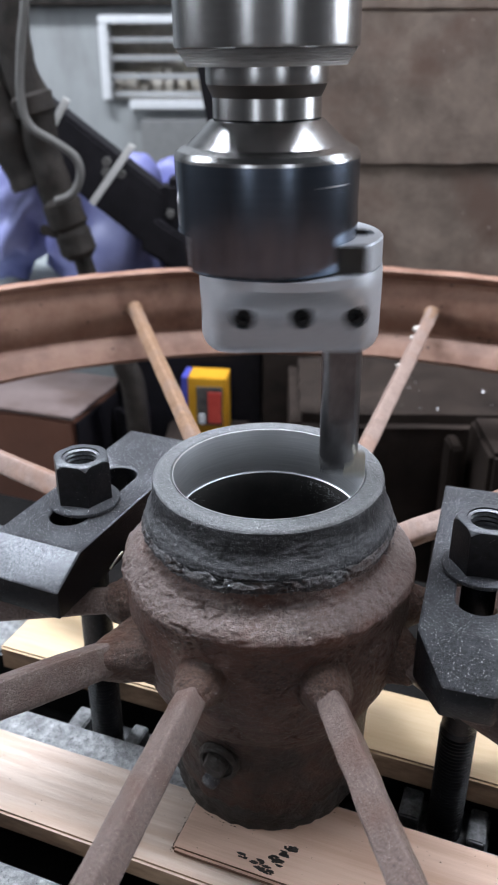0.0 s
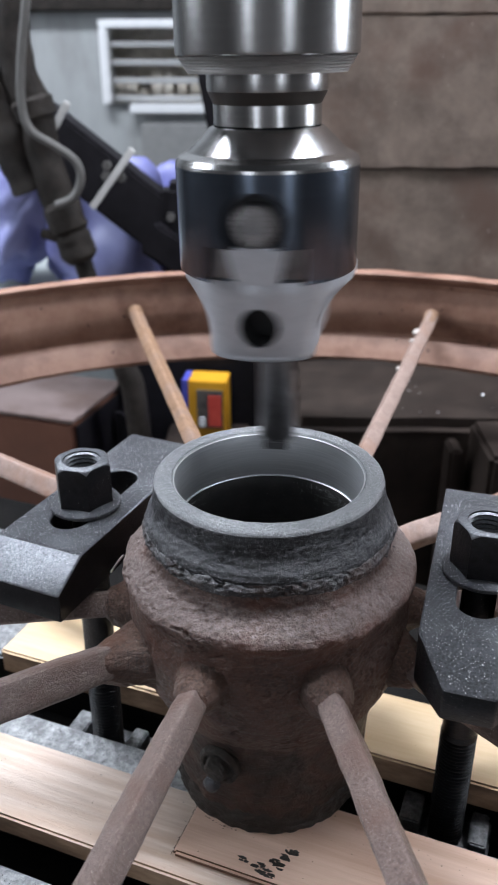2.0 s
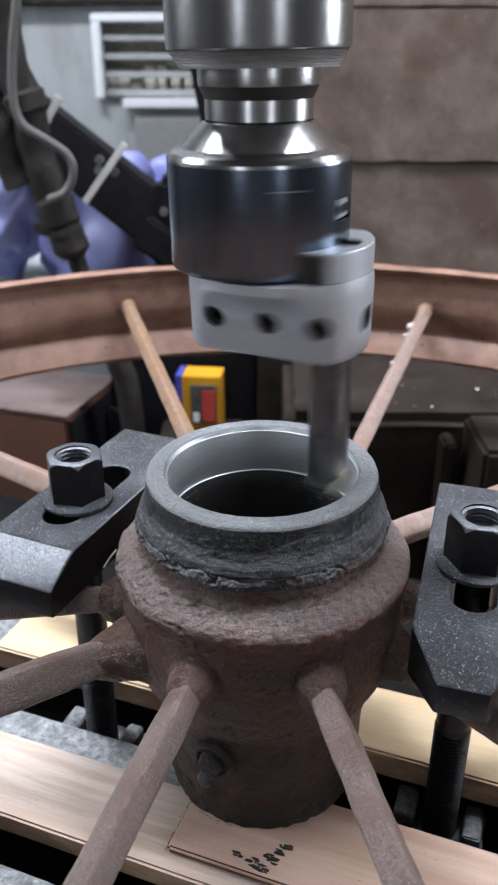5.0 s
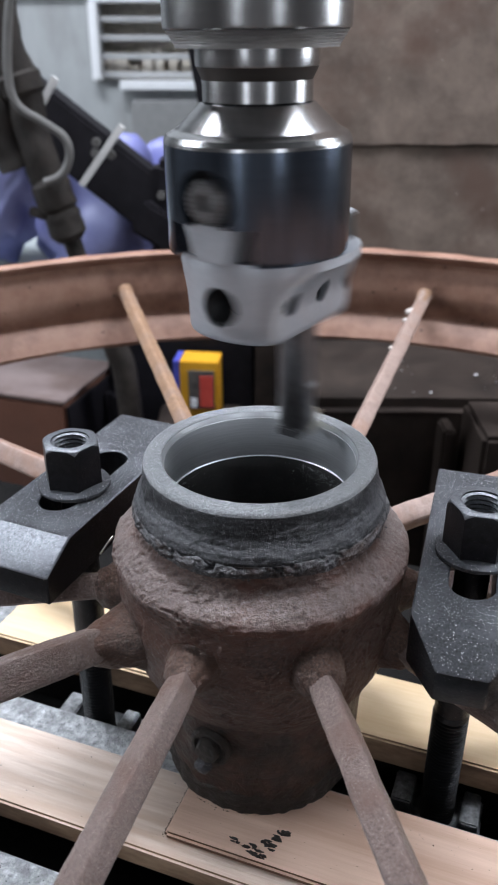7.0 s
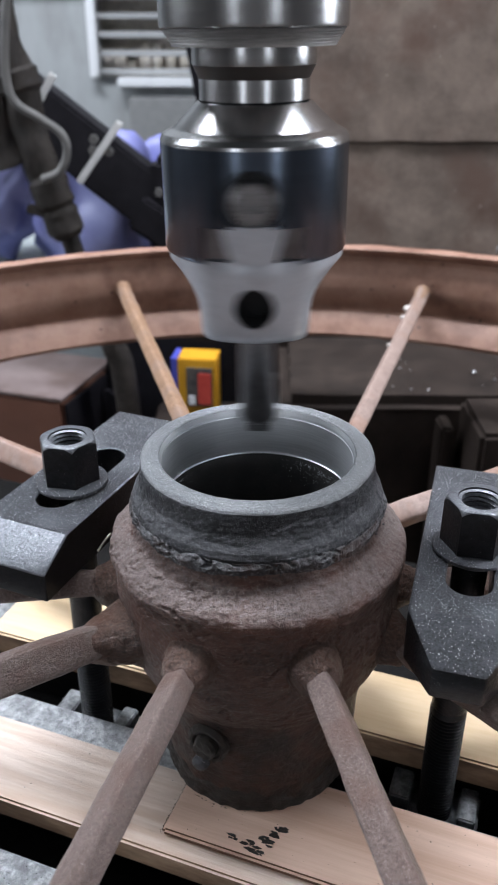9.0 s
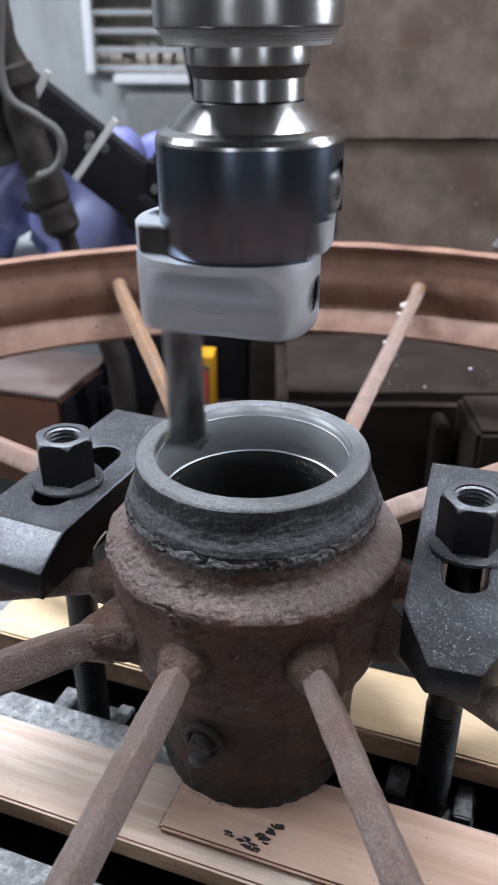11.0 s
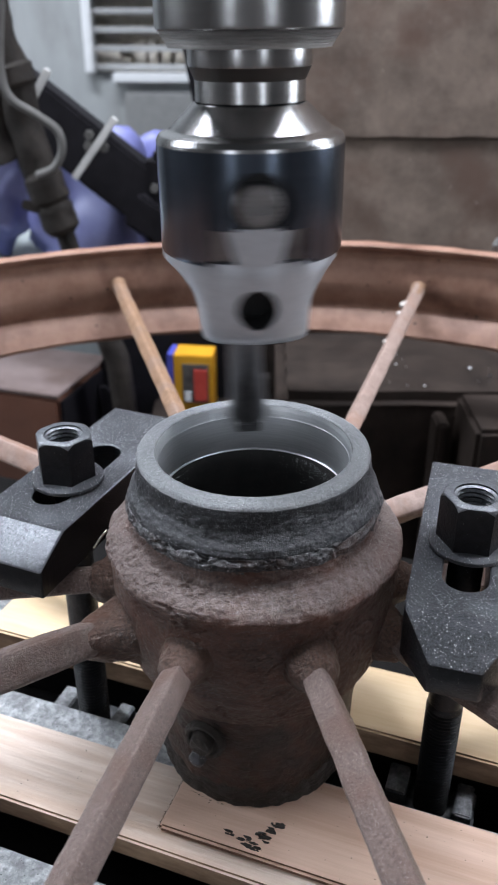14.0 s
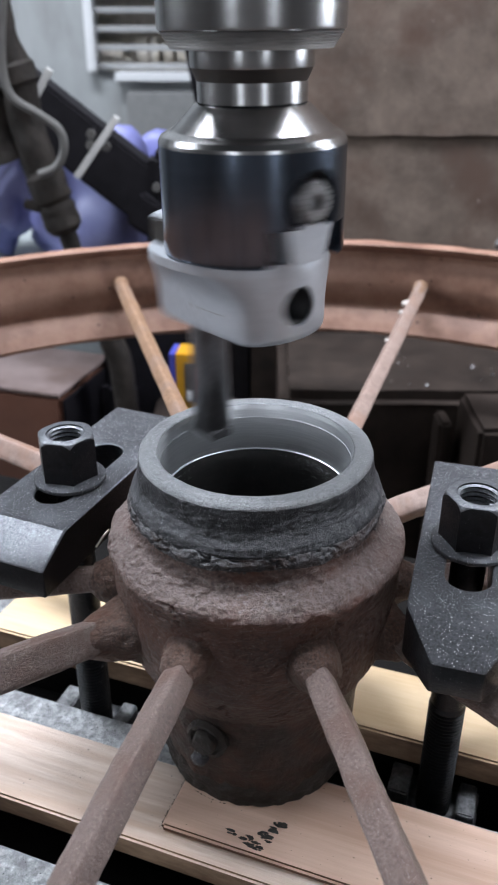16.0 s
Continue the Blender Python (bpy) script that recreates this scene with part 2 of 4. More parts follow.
TRAY = mat("oily_brown_steel", (0.009, 0.0065, 0.0055), (0.034, 0.024, 0.019), 0.5, 0.0, 16, big=(0.018, 0.012, 0.0095), big_scale=7, bump=0.8, bump_scale=60, relief=0.002, spec=0.22, rough2=0.8)
BLACKARM = mat("black_paint", (0.005, 0.0045, 0.006), (0.012, 0.011, 0.014), 0.6, 0.0, 40, bump=0.2, spec=0.16)
HOSE = mat("brown_rubber", (0.009, 0.0075, 0.0068), (0.036, 0.030, 0.026), 0.55, 0.0, 45, bump=1.0, bump_scale=60, relief=0.003, spec=0.2)
CHALK = mat("pale_chalk", (0.36, 0.32, 0.29), (0.5, 0.46, 0.43), 0.8, 0.0, 200)
CABLE = mat("grey_cable", (0.07, 0.068, 0.066), (0.115, 0.112, 0.108), 0.5, 0.0, 20)
TIE = mat("white_nylon", (0.50, 0.50, 0.49), (0.62, 0.62, 0.61), 0.45, 0.0, 30)
CLOTH = mat("lilac_plastic_bag", (0.14, 0.15, 0.38), (0.23, 0.25, 0.53), 0.45, 0.0, 8, big=(0.32, 0.345, 0.62), big_scale=4, bump=0.3, bump_scale=16)
CARTON = mat("brown_steel_box", (0.10, 0.040, 0.025), (0.15, 0.068, 0.045), 0.45, 0.1, 9, big=(0.08, 0.04, 0.03), big_scale=3, rough2=0.6)
YELLOW = mat("yellow_card", (0.55, 0.27, 0.015), (0.64, 0.33, 0.02), 0.5, 0.0, 20)
BLUE = mat("blue_card", (0.05, 0.06, 0.35), (0.08, 0.09, 0.45), 0.5, 0.0, 20)
RED = mat("red_print", (0.35, 0.03, 0.025), (0.5, 0.07, 0.05), 0.5, 0.0, 60)
DARKPRINT = mat("dark_print", (0.02, 0.02, 0.025), (0.12, 0.11, 0.1), 0.5, 0.0, 60)


# ---- mesh helpers ----
def lathe(profile, segs=64):
    bm = bmesh.new()
    rings = []
    for r, z in profile:
        if r < 1e-6:
            rings.append([bm.verts.new((0, 0, z))])
        else:
            rings.append([bm.verts.new((r * math.cos(2 * math.pi * i / segs), r * math.sin(2 * math.pi * i / segs), z)) for i in range(segs)])
    for a, b in zip(rings, rings[1:]):
        for i in range(segs):
            j = (i + 1) % segs
            if len(a) == 1 and len(b) == 1:
                continue
            if len(a) == 1:
                bm.faces.new((a[0], b[i], b[j]))
            elif len(b) == 1:
                bm.faces.new((a[i], b[0], a[j]))
            else:
                bm.faces.new((a[i], b[i], b[j], a[j]))
    bmesh.ops.recalc_face_normals(bm, faces=bm.faces)
    return bm


def fine(profile, step):
    out = [profile[0]]
    for (r0, z0), (r1, z1) in zip(profile, profile[1:]):
        n = max(1, int(math.hypot(r1 - r0, z1 - z0) / step))
        out += [(r0 + (r1 - r0) * k / n, z0 + (z1 - z0) * k / n) for k in range(1, n + 1)]
    return out


def rough(bm, amp, scale, shift=0.0):
    bm.normal_update()
    for v in bm.verts:
        p = v.co * scale + Vector((shift, shift * 0.7, 0))
        v.co += v.normal * amp * (noise.noise(p) + 0.5 * noise.noise(p * 2.3) + 0.25 * noise.noise(p * 5.1))
    return bm


def aim(bm, a, b):
    a, b = Vector(a), Vector(b)
    bm.transform(Matrix.Translation(a) @ (b - a).to_track_quat("Z", "Y").to_matrix().to_4x4())
    return bm


def rod(a, b, r, r2=None, segs=16, step=None):
    length = (Vector(b) - Vector(a)).length
    r2 = r if r2 is None else r2
    side = [(r, 0), (r2, length)]
    return aim(lathe([(0, 0)] + (fine(side, step) if step else side) + [(0, length)], segs), a, b)


def block(x0, x1, y0, y1, z0, z1, bev=0.0):
    bm = bmesh.new()
    bmesh.ops.create_cube(bm, size=1, matrix=Matrix.Translation(((x0 + x1) / 2, (y0 + y1) / 2, (z0 + z1) / 2)) @ Matrix.Diagonal((x1 - x0, y1 - y0, z1 - z0, 1)))
    if bev:
        bmesh.ops.bevel(bm, geom=bm.edges, offset=bev, segments=2, affect="EDGES")
    return bm


def prism(outline, z0, z1, bev=0.0):
    bm = bmesh.new()
    low = [bm.verts.new((x, y, z0)) for x, y in outline]
    top = [bm.verts.new((x, y, z1)) for x, y in outline]
    bm.faces.new(low[::-1])
    bm.faces.new(top)
    for i in range(len(low)):
        j = (i + 1) % len(low)
        bm.faces.new((low[i], low[j], top[j], top[i]))
    bmesh.ops.recalc_face_normals(bm, faces=bm.faces)
    if bev:
        bmesh.ops.bevel(bm, geom=bm.edges, offset=bev, segments=2, affect="EDGES")
    return bm


def join(*bms):
    out = bmesh.new()
    for b in bms:
        me = bpy.data.meshes.new("tmp")
        b.to_mesh(me)
        out.from_mesh(me)
        bpy.data.meshes.remove(me)
        b.free()
    return out


def cut(bm, *cutters):
    def holder(b):
        me = bpy.data.meshes.new("tmp")
        b.to_mesh(me)
        b.free()
        return new("tmp", me)
    base = holder(bm)
    tools = [holder(c) for c in cutters]
    for c in tools:
        m = base.modifiers.new("cut", "BOOLEAN")
        m.operation, m.solver, m.object = "DIFFERENCE", "EXACT", c
    dg = bpy.context.evaluated_depsgraph_get()
    me = bpy.data.meshes.new_from_object(base.evaluated_get(dg))
    out = bmesh.new()
    out.from_mesh(me)
    bpy.data.meshes.remove(me)
    for o in (base, *tools):
        data = o.data
        bpy.data.objects.remove(o)
        bpy.data.meshes.remove(data)
    return out


def tube(points, r, segs=10):
    pts = [Vector(p) for p in points]
    path = []
    n = len(pts)
    for i in range(n - 1):
        p0, p1, p2, p3 = pts[max(i - 1, 0)], pts[i], pts[i + 1], pts[min(i + 2, n - 1)]
        for k in range(6):
            t = k / 6
            path.append(0.5 * (2 * p1 + (p2 - p0) * t + (2 * p0 - 5 * p1 + 4 * p2 - p3) * t * t + (3 * p1 - p0 - 3 * p2 + p3) * t ** 3))
    path.append(pts[-1])
    bm = bmesh.new()
    rings = []
    for i, p in enumerate(path):
        d = (path[min(i + 1, len(path) - 1)] - path[max(i - 1, 0)]).normalized()
        u = d.cross(Vector((0.2, 1, 0.1))).normalized()
        w = d.cross(u)
        rings.append([bm.verts.new(p + r * (math.cos(2 * math.pi * k / segs) * u + math.sin(2 * math.pi * k / segs) * w)) for k in range(segs)])
    for a, b in zip(rings, rings[1:]):
        for k in range(segs):
            bm.faces.new((a[k], a[(k + 1) % segs], b[(k + 1) % segs], b[k]))
    bm.faces.new(rings[0])
    bm.faces.new(rings[-1])
    bmesh.ops.recalc_face_normals(bm, faces=bm.faces)
    return bm


def smooth(bm, angle=35):
    for f in bm.faces:
        f.smooth = True
    for e in bm.edges:
        if len(e.link_faces) == 2 and e.calc_face_angle(0) > radians(angle):
            e.smooth = False
    return bm


def thing(name, label, category, at=None, group="", kind=""):
    ob = new(name)
    ob.empty_display_size = 0.02
    if at is not None:
        ob.matrix_world = at
    return tagged(ob, label, category, group, kind)


def part(name, bm, material, parent=None, label="", at=None, angle=35):
    me = bpy.data.meshes.new(name)
    smooth(bm, angle).to_mesh(me)
    bm.free()
    me.materials.append(material)
    ob = new(name, me)
    if parent is not None:
        ob.parent = parent
    if at is not None:
        ob.matrix_basis = at
    if label:
        ob["label"] = label
    return ob


def single(name, bm, material, label, category, at=None, group="", kind="", angle=35):
    return tagged(part(name, bm, material, None, "", at, angle), label, category, group, kind)


def chips(name, label, spots, material, smin, smax, seed):
    """Small angular flakes lying at the given places; one object."""
    rnd = random.Random(seed)
    verts, faces = [], []
    for x, y, z in spots:
        s = smin + (smax - smin) * rnd.random() ** 2.4
        a = rnd.uniform(0, 6.28)
        k = len(verts)
        for j in range(3):
            w = a + j * 2.1 + rnd.uniform(-0.4, 0.4)
            verts.append((x + s * math.cos(w), y + s * math.sin(w) * rnd.uniform(0.4, 1), z))
        verts.append((x, y, z + s * rnd.uniform(0.4, 1.1)))
        faces += [(k, k + 1, k + 3), (k + 1, k + 2, k + 3), (k + 2, k, k + 3), (k, k + 2, k + 1)]
    me = bpy.data.meshes.new(name)
    me.from_pydata(verts, [], faces)
    me.materials.append(material)
    return tagged(new(name, me), label, "metal chips", kind="stuff")


# ---- room ----
floor = single("floor", block(-2.6, 2.6, -2.6, 2.2, -1.0, -0.95), GROUND, "oily dark concrete workshop floor", "floor", kind="structure")
single("ceiling", block(-2.6, 2.6, -2.6, 2.2, 2.6, 2.65), CEIL, "unseen workshop ceiling, darkened for the cone's reflection", "ceiling", kind="structure")
single("wall_west", block(-2.65, -2.6, -2.6, 2.2, -0.95, 2.6), ROOM, "unseen dull grey workshop wall", "wall", kind="structure")
single("wall_east", block(2.6, 2.65, -2.6, 2.2, -0.95, 2.6), ROOM, "unseen dull grey workshop wall", "wall", kind="structure")
single("wall_south", block(-2.6, 2.6, -2.65, -2.6, -0.95, 2.6), ROOM, "unseen dull grey workshop wall", "wall", kind="structure")
single("wall_north", cut(block(-2.6, 2.6, 2.0, 2.06, -0.95, 2.6), block(-0.415, -0.02, 1.9, 2.2, 0.25, 0.43)), SHEET, "pale grey sheet-metal wall behind the machine", "wall", kind="structure")
vent = thing("window_1", "white framed louvred window opening in grey sheet wall", "window", pose(-0.2175, 1.975, 0.34), kind="structure")
part("frame_bar", block(-0.215, 0.215, -0.02, 0.03, 0.088, 0.108, 0.003), WHITE, vent)
part("frame_bar", block(-0.145, 0.215, -0.03, 0.03, -0.112, -0.09, 0.003), WHITE, vent)
part("frame_bar", block(-0.215, -0.192, -0.022, 0.03, -0.09, 0.088, 0.003), WHITE, vent)
part("frame_bar", block(0.195, 0.217, -0.022, 0.03, -0.09, 0.088, 0.003), WHITE, vent)
for k in range(4):
    slat = block(-0.192, 0.195, -0.009, 0.009, -0.006, 0.006, 0.002)
    slat.transform(Matrix.Translation((0, 0.01, 0.052 - 0.043 * k)) @ Euler((0.2, 0, 0)).to_matrix().to_4x4())
    part("slat", slat, LOUVRE, vent)
rnd = random.Random(5)
shelf = thing("storage_shelf", "cluttered shelf seen through the louvres", "shelf", pose(-0.22, 2.075, 0.2))
part("back_panel", block(-0.4, 0.4, 0.05, 0.06, -0.05, 0.4), CLUTTER, shelf)
for k in range(14):
    x = -0.24 + 0.036 * k
    h = rnd.uniform(0.02, 0.07)
    part("carton", block(x, x + rnd.uniform(0.02, 0.034), -0.02, 0.04, 0.06, 0.06 + h, 0.002), CLUTTER, shelf)
part("shelf_board", block(-0.4, 0.4, -0.03, 0.05, 0.05, 0.06), CLUTTER, shelf)
single("grey_cabinet", block(-0.33, 0.1, 1.9, 1.99, -0.2, 0.205, 0.004), mat("cabinet_grey", (0.2, 0.205, 0.205), (0.26, 0.265, 0.265), 0.5), "dark grey metal cabinet under the louvred window", "cabinet")
single("overhead_beam", block(-0.9, 0.3, 1.955, 1.999, 0.467, 0.6, 0.004), HOSE, "dark brown overhead beam near the wall", "beam")

def stone(s, a, b):
    bm = block(-0.004, 1.5, s, 0.744, a + 0.0022, b - 0.0022)
    bmesh.ops.subdivide_edges(bm, edges=[e for e in bm.edges if e.calc_length() > 1], cuts=110)
    bmesh.ops.subdivide_edges(bm, edges=[e for e in bm.edges if 0.1 < e.calc_length() < 0.6], cuts=9)
    return rough(bm, 0.0016, 34, a * 9)


# concrete column behind the wheel, laid in courses
column = thing("wall_column", "stained brown concrete block wall with recessed joints", "wall", kind="structure")
part("core", block(0.0, 1.5, 0.745, 0.95, -0.95, 1.4), WALL, column, "mortar recessed behind the blocks")
zs = [-0.95, -0.45, 0.072, 0.2435, 0.418, 0.6, 1.2, 1.4]
for a, b in zip(zs, zs[1:]):
    s = 0.74 - (0.004 if abs(a - 0.2435) < 0.01 else 0)
    part("stone_block", stone(s, a, b), WALL, column)

# ---- machine table and planks ----
T = pose(0, 0, 0, 0, 0, -19.6)
table = thing("machine_table", "scraped cast-iron machine table with slots coloured dark for shade", "machine table", T)
part("bed", block(-0.7, 0.7, -0.3, 0.3, -0.1, -0.062), SLOT, table, "slot bottoms coloured black for their shade")
for y0, y1, x1 in ((-0.2, -0.1005, 0.68), (-0.058, 0.0, 0.68), (0.041, 0.092, 0.68), (0.13, 0.19, -0.27)):
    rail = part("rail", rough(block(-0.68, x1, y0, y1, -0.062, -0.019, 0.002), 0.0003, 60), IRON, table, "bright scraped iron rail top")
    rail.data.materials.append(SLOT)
    # rail sides coloured near black for the shade below the tops
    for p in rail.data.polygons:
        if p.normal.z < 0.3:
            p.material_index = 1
pedestal = single("machine_pedestal", block(-0.3, 0.3, -0.2, 0.2, -0.95, -0.101, 0.01), TRAY, "dark oily steel pedestal under the machine table", "pedestal", T)


def plank(name, x0, x1, y0, y1, z0, z1, material, label, seed):
    bm = block(x0, x1, y0, y1, z0, z1, 0.0014)
    bmesh.ops.subdivide_edges(bm, edges=[e for e in bm.edges if e.calc_length() > 0.1], cuts=14)
    rough(bm, 0.0007, 22, seed)
    ob = single(name, bm, material, label, "wood plank", T, group="packing planks")
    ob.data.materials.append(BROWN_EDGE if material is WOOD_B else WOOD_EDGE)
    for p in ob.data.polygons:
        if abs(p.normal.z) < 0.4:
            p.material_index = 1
    return ob


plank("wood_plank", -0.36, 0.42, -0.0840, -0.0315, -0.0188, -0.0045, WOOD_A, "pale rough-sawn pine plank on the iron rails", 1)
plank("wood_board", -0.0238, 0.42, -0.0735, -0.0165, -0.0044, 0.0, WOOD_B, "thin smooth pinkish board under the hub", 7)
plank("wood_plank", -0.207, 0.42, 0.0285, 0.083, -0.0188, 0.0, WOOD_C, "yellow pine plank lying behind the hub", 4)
rnd = random.Random(12)
stain_bm = []
for k in range(70):
    g = k % 5
    x, y = (0.0345, 0.0335, 0.0300, 0.0190, 0.0260)[g] + (0.0016, 0.0014, 0.0026, 0.0060, 0.0040)[g] * rnd.gauss(0, 1), (-0.0520, -0.0565, -0.0615, -0.0655, -0.0690)[g] + 0.0009 * rnd.gauss(0, 1)
    pts = []
    long, size = rnd.uniform(1.6, 3.6), rnd.uniform(0.0002, 0.0009)
    for j in range(13):
        a = j * 0.4833
        s = rnd.uniform(0.7, 1.25)
        pts.append((x + size * long * s * math.cos(a), y + size * s * math.sin(a)))
    stain_bm.append(prism(pts, 0.0, 0.0002 + 0.000004 * k))
single("grease_stain", join(*stain_bm), STAIN, "black grease smears on the smooth board", "grease stain", T, kind="stuff")
spots = [(rnd.uniform(-0.06, 0.14), rnd.uniform(-0.073, -0.018), 0.0) for k in range(150)]
spots += [(0.05 * math.cos(a), 0.05 * math.sin(a), 0.0) for a in [rnd.uniform(-2.2, -0.6) for k in range(60)]]
chips("wood_crumbs", "dark crumbs strewn on the smooth board", [(T @ Vector(p))[:] for p in spots if p[0] > -0.02], BLACK_CHIP, 0.0002, 0.0008, 3)
chips("edge_dirt", "dark dirt caught along the board's end", [(T @ Vector((-0.0245 - abs(rnd.gauss(0, 0.0006)), rnd.uniform(-0.073, -0.030), -0.0043)))[:] for k in range(170)], BLACK_CHIP, 0.0002, 0.0008, 6)
chips("wood_crumbs", "dark crumbs strewn on the pine plank", [(T @ Vector((rnd.uniform(-0.2, -0.02), rnd.uniform(-0.08, -0.035), -0.0045)))[:] for k in range(60)], BLACK_CHIP, 0.0001, 0.0006, 4)
chips("iron_chips", "bright iron chips on the rail tops", [(T @ Vector((rnd.uniform(-0.2, 0.2), rnd.choice((rnd.uniform(-0.034, -0.002), rnd.uniform(-0.12, -0.102))), -0.019)))[:] for k in range(300)], DUST_CHIP, 0.0001, 0.0004, 5)

# ---- spoked wheel: hub, spokes, rim ----
# the wheel and the spindle share one axis, a hair out of plumb
AXIS = pose(0.0041, 0.004, 0, 0, -0.74, 0)


def pitted(bm, depth, scale, level, shift=0.0):
    """Cracks and pits: the surface sinks where a ridged noise runs thin."""
    bm.normal_update()
    for v in bm.verts:
        p = v.co * scale + Vector((shift, 0, shift))
        ridge = 1 - abs(noise.noise(p)) * 2.5
        gate = noise.noise(v.co * scale * 0.32 + Vector((0, shift, 7))) + 0.12
        if ridge > level and gate > 0:
            v.co -= v.normal * depth * min(1, (ridge - level) / (1 - level) * 1.6) * min(1, gate * 5)
    return bm


wheel = thing("spoked_wheel", "rusty spoked steel wheel lying flat with freshly bored hub", "wheel", AXIS)
barrel_profile = [(0.0455, 0.0), (0.0512, 0.0), (0.0524, 0.005), (0.0530, 0.012), (0.0541, 0.026), (0.0541, 0.029), (0.0549, 0.030), (0.0556, 0.045), (0.0568, 0.058), (0.0590, 0.070)]
part("barrel", rough(rough(lathe(fine(barrel_profile, 0.0014), 200), 0.0011, 55), 0.0004, 300, 8), BARREL, wheel, "oily lower barrel of the hub, darkened for the shoulder's shade")
hub_profile = [(0.0560, 0.0610), (0.0585, 0.0650), (0.0625, 0.0705), (0.0668, 0.0790), (0.0703, 0.0900), (0.0722, 0.103), (0.0731, 0.118), (0.0734, 0.130), (0.0742, 0.1365), (0.0754, 0.1400), (0.0757, 0.1422), (0.0748, 0.1452), (0.0722, 0.1482), (0.0685, 0.1505), (0.0655, 0.1525), (0.0632, 0.1555), (0.0614, 0.160), (0.0585, 0.166)]
hub_bm = rough(rough(lathe(fine(hub_profile, 0.0007), 420), 0.0011, 60, 3), 0.00045, 330, 3)
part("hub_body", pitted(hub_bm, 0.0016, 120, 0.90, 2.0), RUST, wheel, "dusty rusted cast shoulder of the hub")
bead_bm = lathe(fine([(0.0585, 0.1602), (0.0616, 0.1606), (0.0640, 0.1622), (0.0643, 0.1650), (0.0630, 0.1680), (0.0600, 0.1702)], 0.0005), 420)
bead_bm = rough(rough(bead_bm, 0.0013, 60, 9), 0.0005, 330, 4)
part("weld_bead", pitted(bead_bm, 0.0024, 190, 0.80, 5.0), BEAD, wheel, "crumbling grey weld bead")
collar_bm = lathe(fine([(0.0590, 0.1640), (0.0622, 0.1660), (0.0627, 0.1690), (0.0618, 0.1722), (0.0600, 0.1755), (0.0586, 0.1790), (0.0578, 0.1840), (0.0574, 0.1885), (0.0572, 0.1895)], 0.0005), 420)
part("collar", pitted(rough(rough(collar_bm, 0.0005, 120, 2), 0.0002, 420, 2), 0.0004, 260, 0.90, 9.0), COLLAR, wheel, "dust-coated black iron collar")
part("collar_face", rough(lathe(fine([(0.0572, 0.1894), (0.0567, 0.1908), (0.0556, 0.1916), (0.0538, 0.1919), (0.0486, 0.1919), (0.0479, 0.1913)], 0.0005), 300), 0.00026, 420, 5), COLLAR_TOP, wheel, "grey faced top of the collar")
part("bore", lathe([(0.0479, 0.1913), (0.0474, 0.1894), (0.04725, 0.1890), (0.0472, 0.1662), (0.0469, 0.1654), (0.0462, 0.1652)], 160), BORE, wheel, "bright freshly bored surface")
uncut = part("uncut_skin", lathe([(0.04695, 0.0), (0.04695, 0.0250), (0.04700, 0.0253), (0.0476, 0.0254)], 160), BORE, wheel, "thin ledge of metal not yet bored", pose(0, 0, 0.1660))
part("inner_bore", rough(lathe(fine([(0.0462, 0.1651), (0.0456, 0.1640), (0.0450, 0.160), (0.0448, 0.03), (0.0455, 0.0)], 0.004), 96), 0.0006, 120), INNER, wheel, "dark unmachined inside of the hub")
spots = []
for k in range(420):
    a, z = rnd.choice((rnd.gauss(0.75, 0.22), rnd.gauss(0.75, 0.22), rnd.gauss(2.75, 0.15))), 0.164 - abs(rnd.gauss(0, 0.006))
    spots.append((AXIS @ Vector((0.0444 * math.cos(a), 0.0444 * math.sin(a), z)))[:])
chips("bore_chips", "iron dust clinging inside the bore", spots, IRON, 0.00015, 0.0004, 8)

part("grease_skirt", rough(lathe(fine([(0.050, 0.0003), (0.0538, 0.0003), (0.0541, 0.0012), (0.0536, 0.004), (0.0536, 0.008), (0.0534, 0.0115), (0.0522, 0.0145)], 0.0007), 220), 0.0013, 170, 6), STAIN, wheel, "ragged black grease round the foot")
single("steel_curl", tube([(-0.0743, 0.0060, 0.1406), (-0.0775, 0.0040, 0.1372), (-0.0807, 0.0000, 0.1335)], 0.0006, 6), CARBIDE, "thin bright steel shaving hanging at the hub", "shaving")
# root on the hub, a point further out, height at the rim
SPOKES = [((-0.0292, -0.0640), (-0.0540, -0.1513), 0.116, SPOKE), ((0.0284, -0.0665), (0.0480, -0.1491), 0.116, SPOKE),
          ((-0.0725, -0.0326), (-0.1235, -0.0643), 0.105, SPOKE), ((0.0700, -0.0280), (0.1130, -0.0790), 0.101, SPOKE),
          ((0.0640, 0.0570), (0.1500, 0.1051), 0.112, SPOKE_PINK), ((-0.0680, 0.0760), (-0.1882, 0.1596), 0.112, SPOKE_PINK),
          ((-0.0095, 0.0700), (-0.1345, 0.4550), 0.092, SPOKE_TAN), ((0.0280, 0.0700), (0.1699, 0.4550), 0.092, SPOKE_PINK),
          ((-0.0740, 0.0060), (-0.1250, 0.0010), 0.110, SPOKE), ((0.0760, 0.0060), (0.1290, 0.0060), 0.110, SPOKE)]
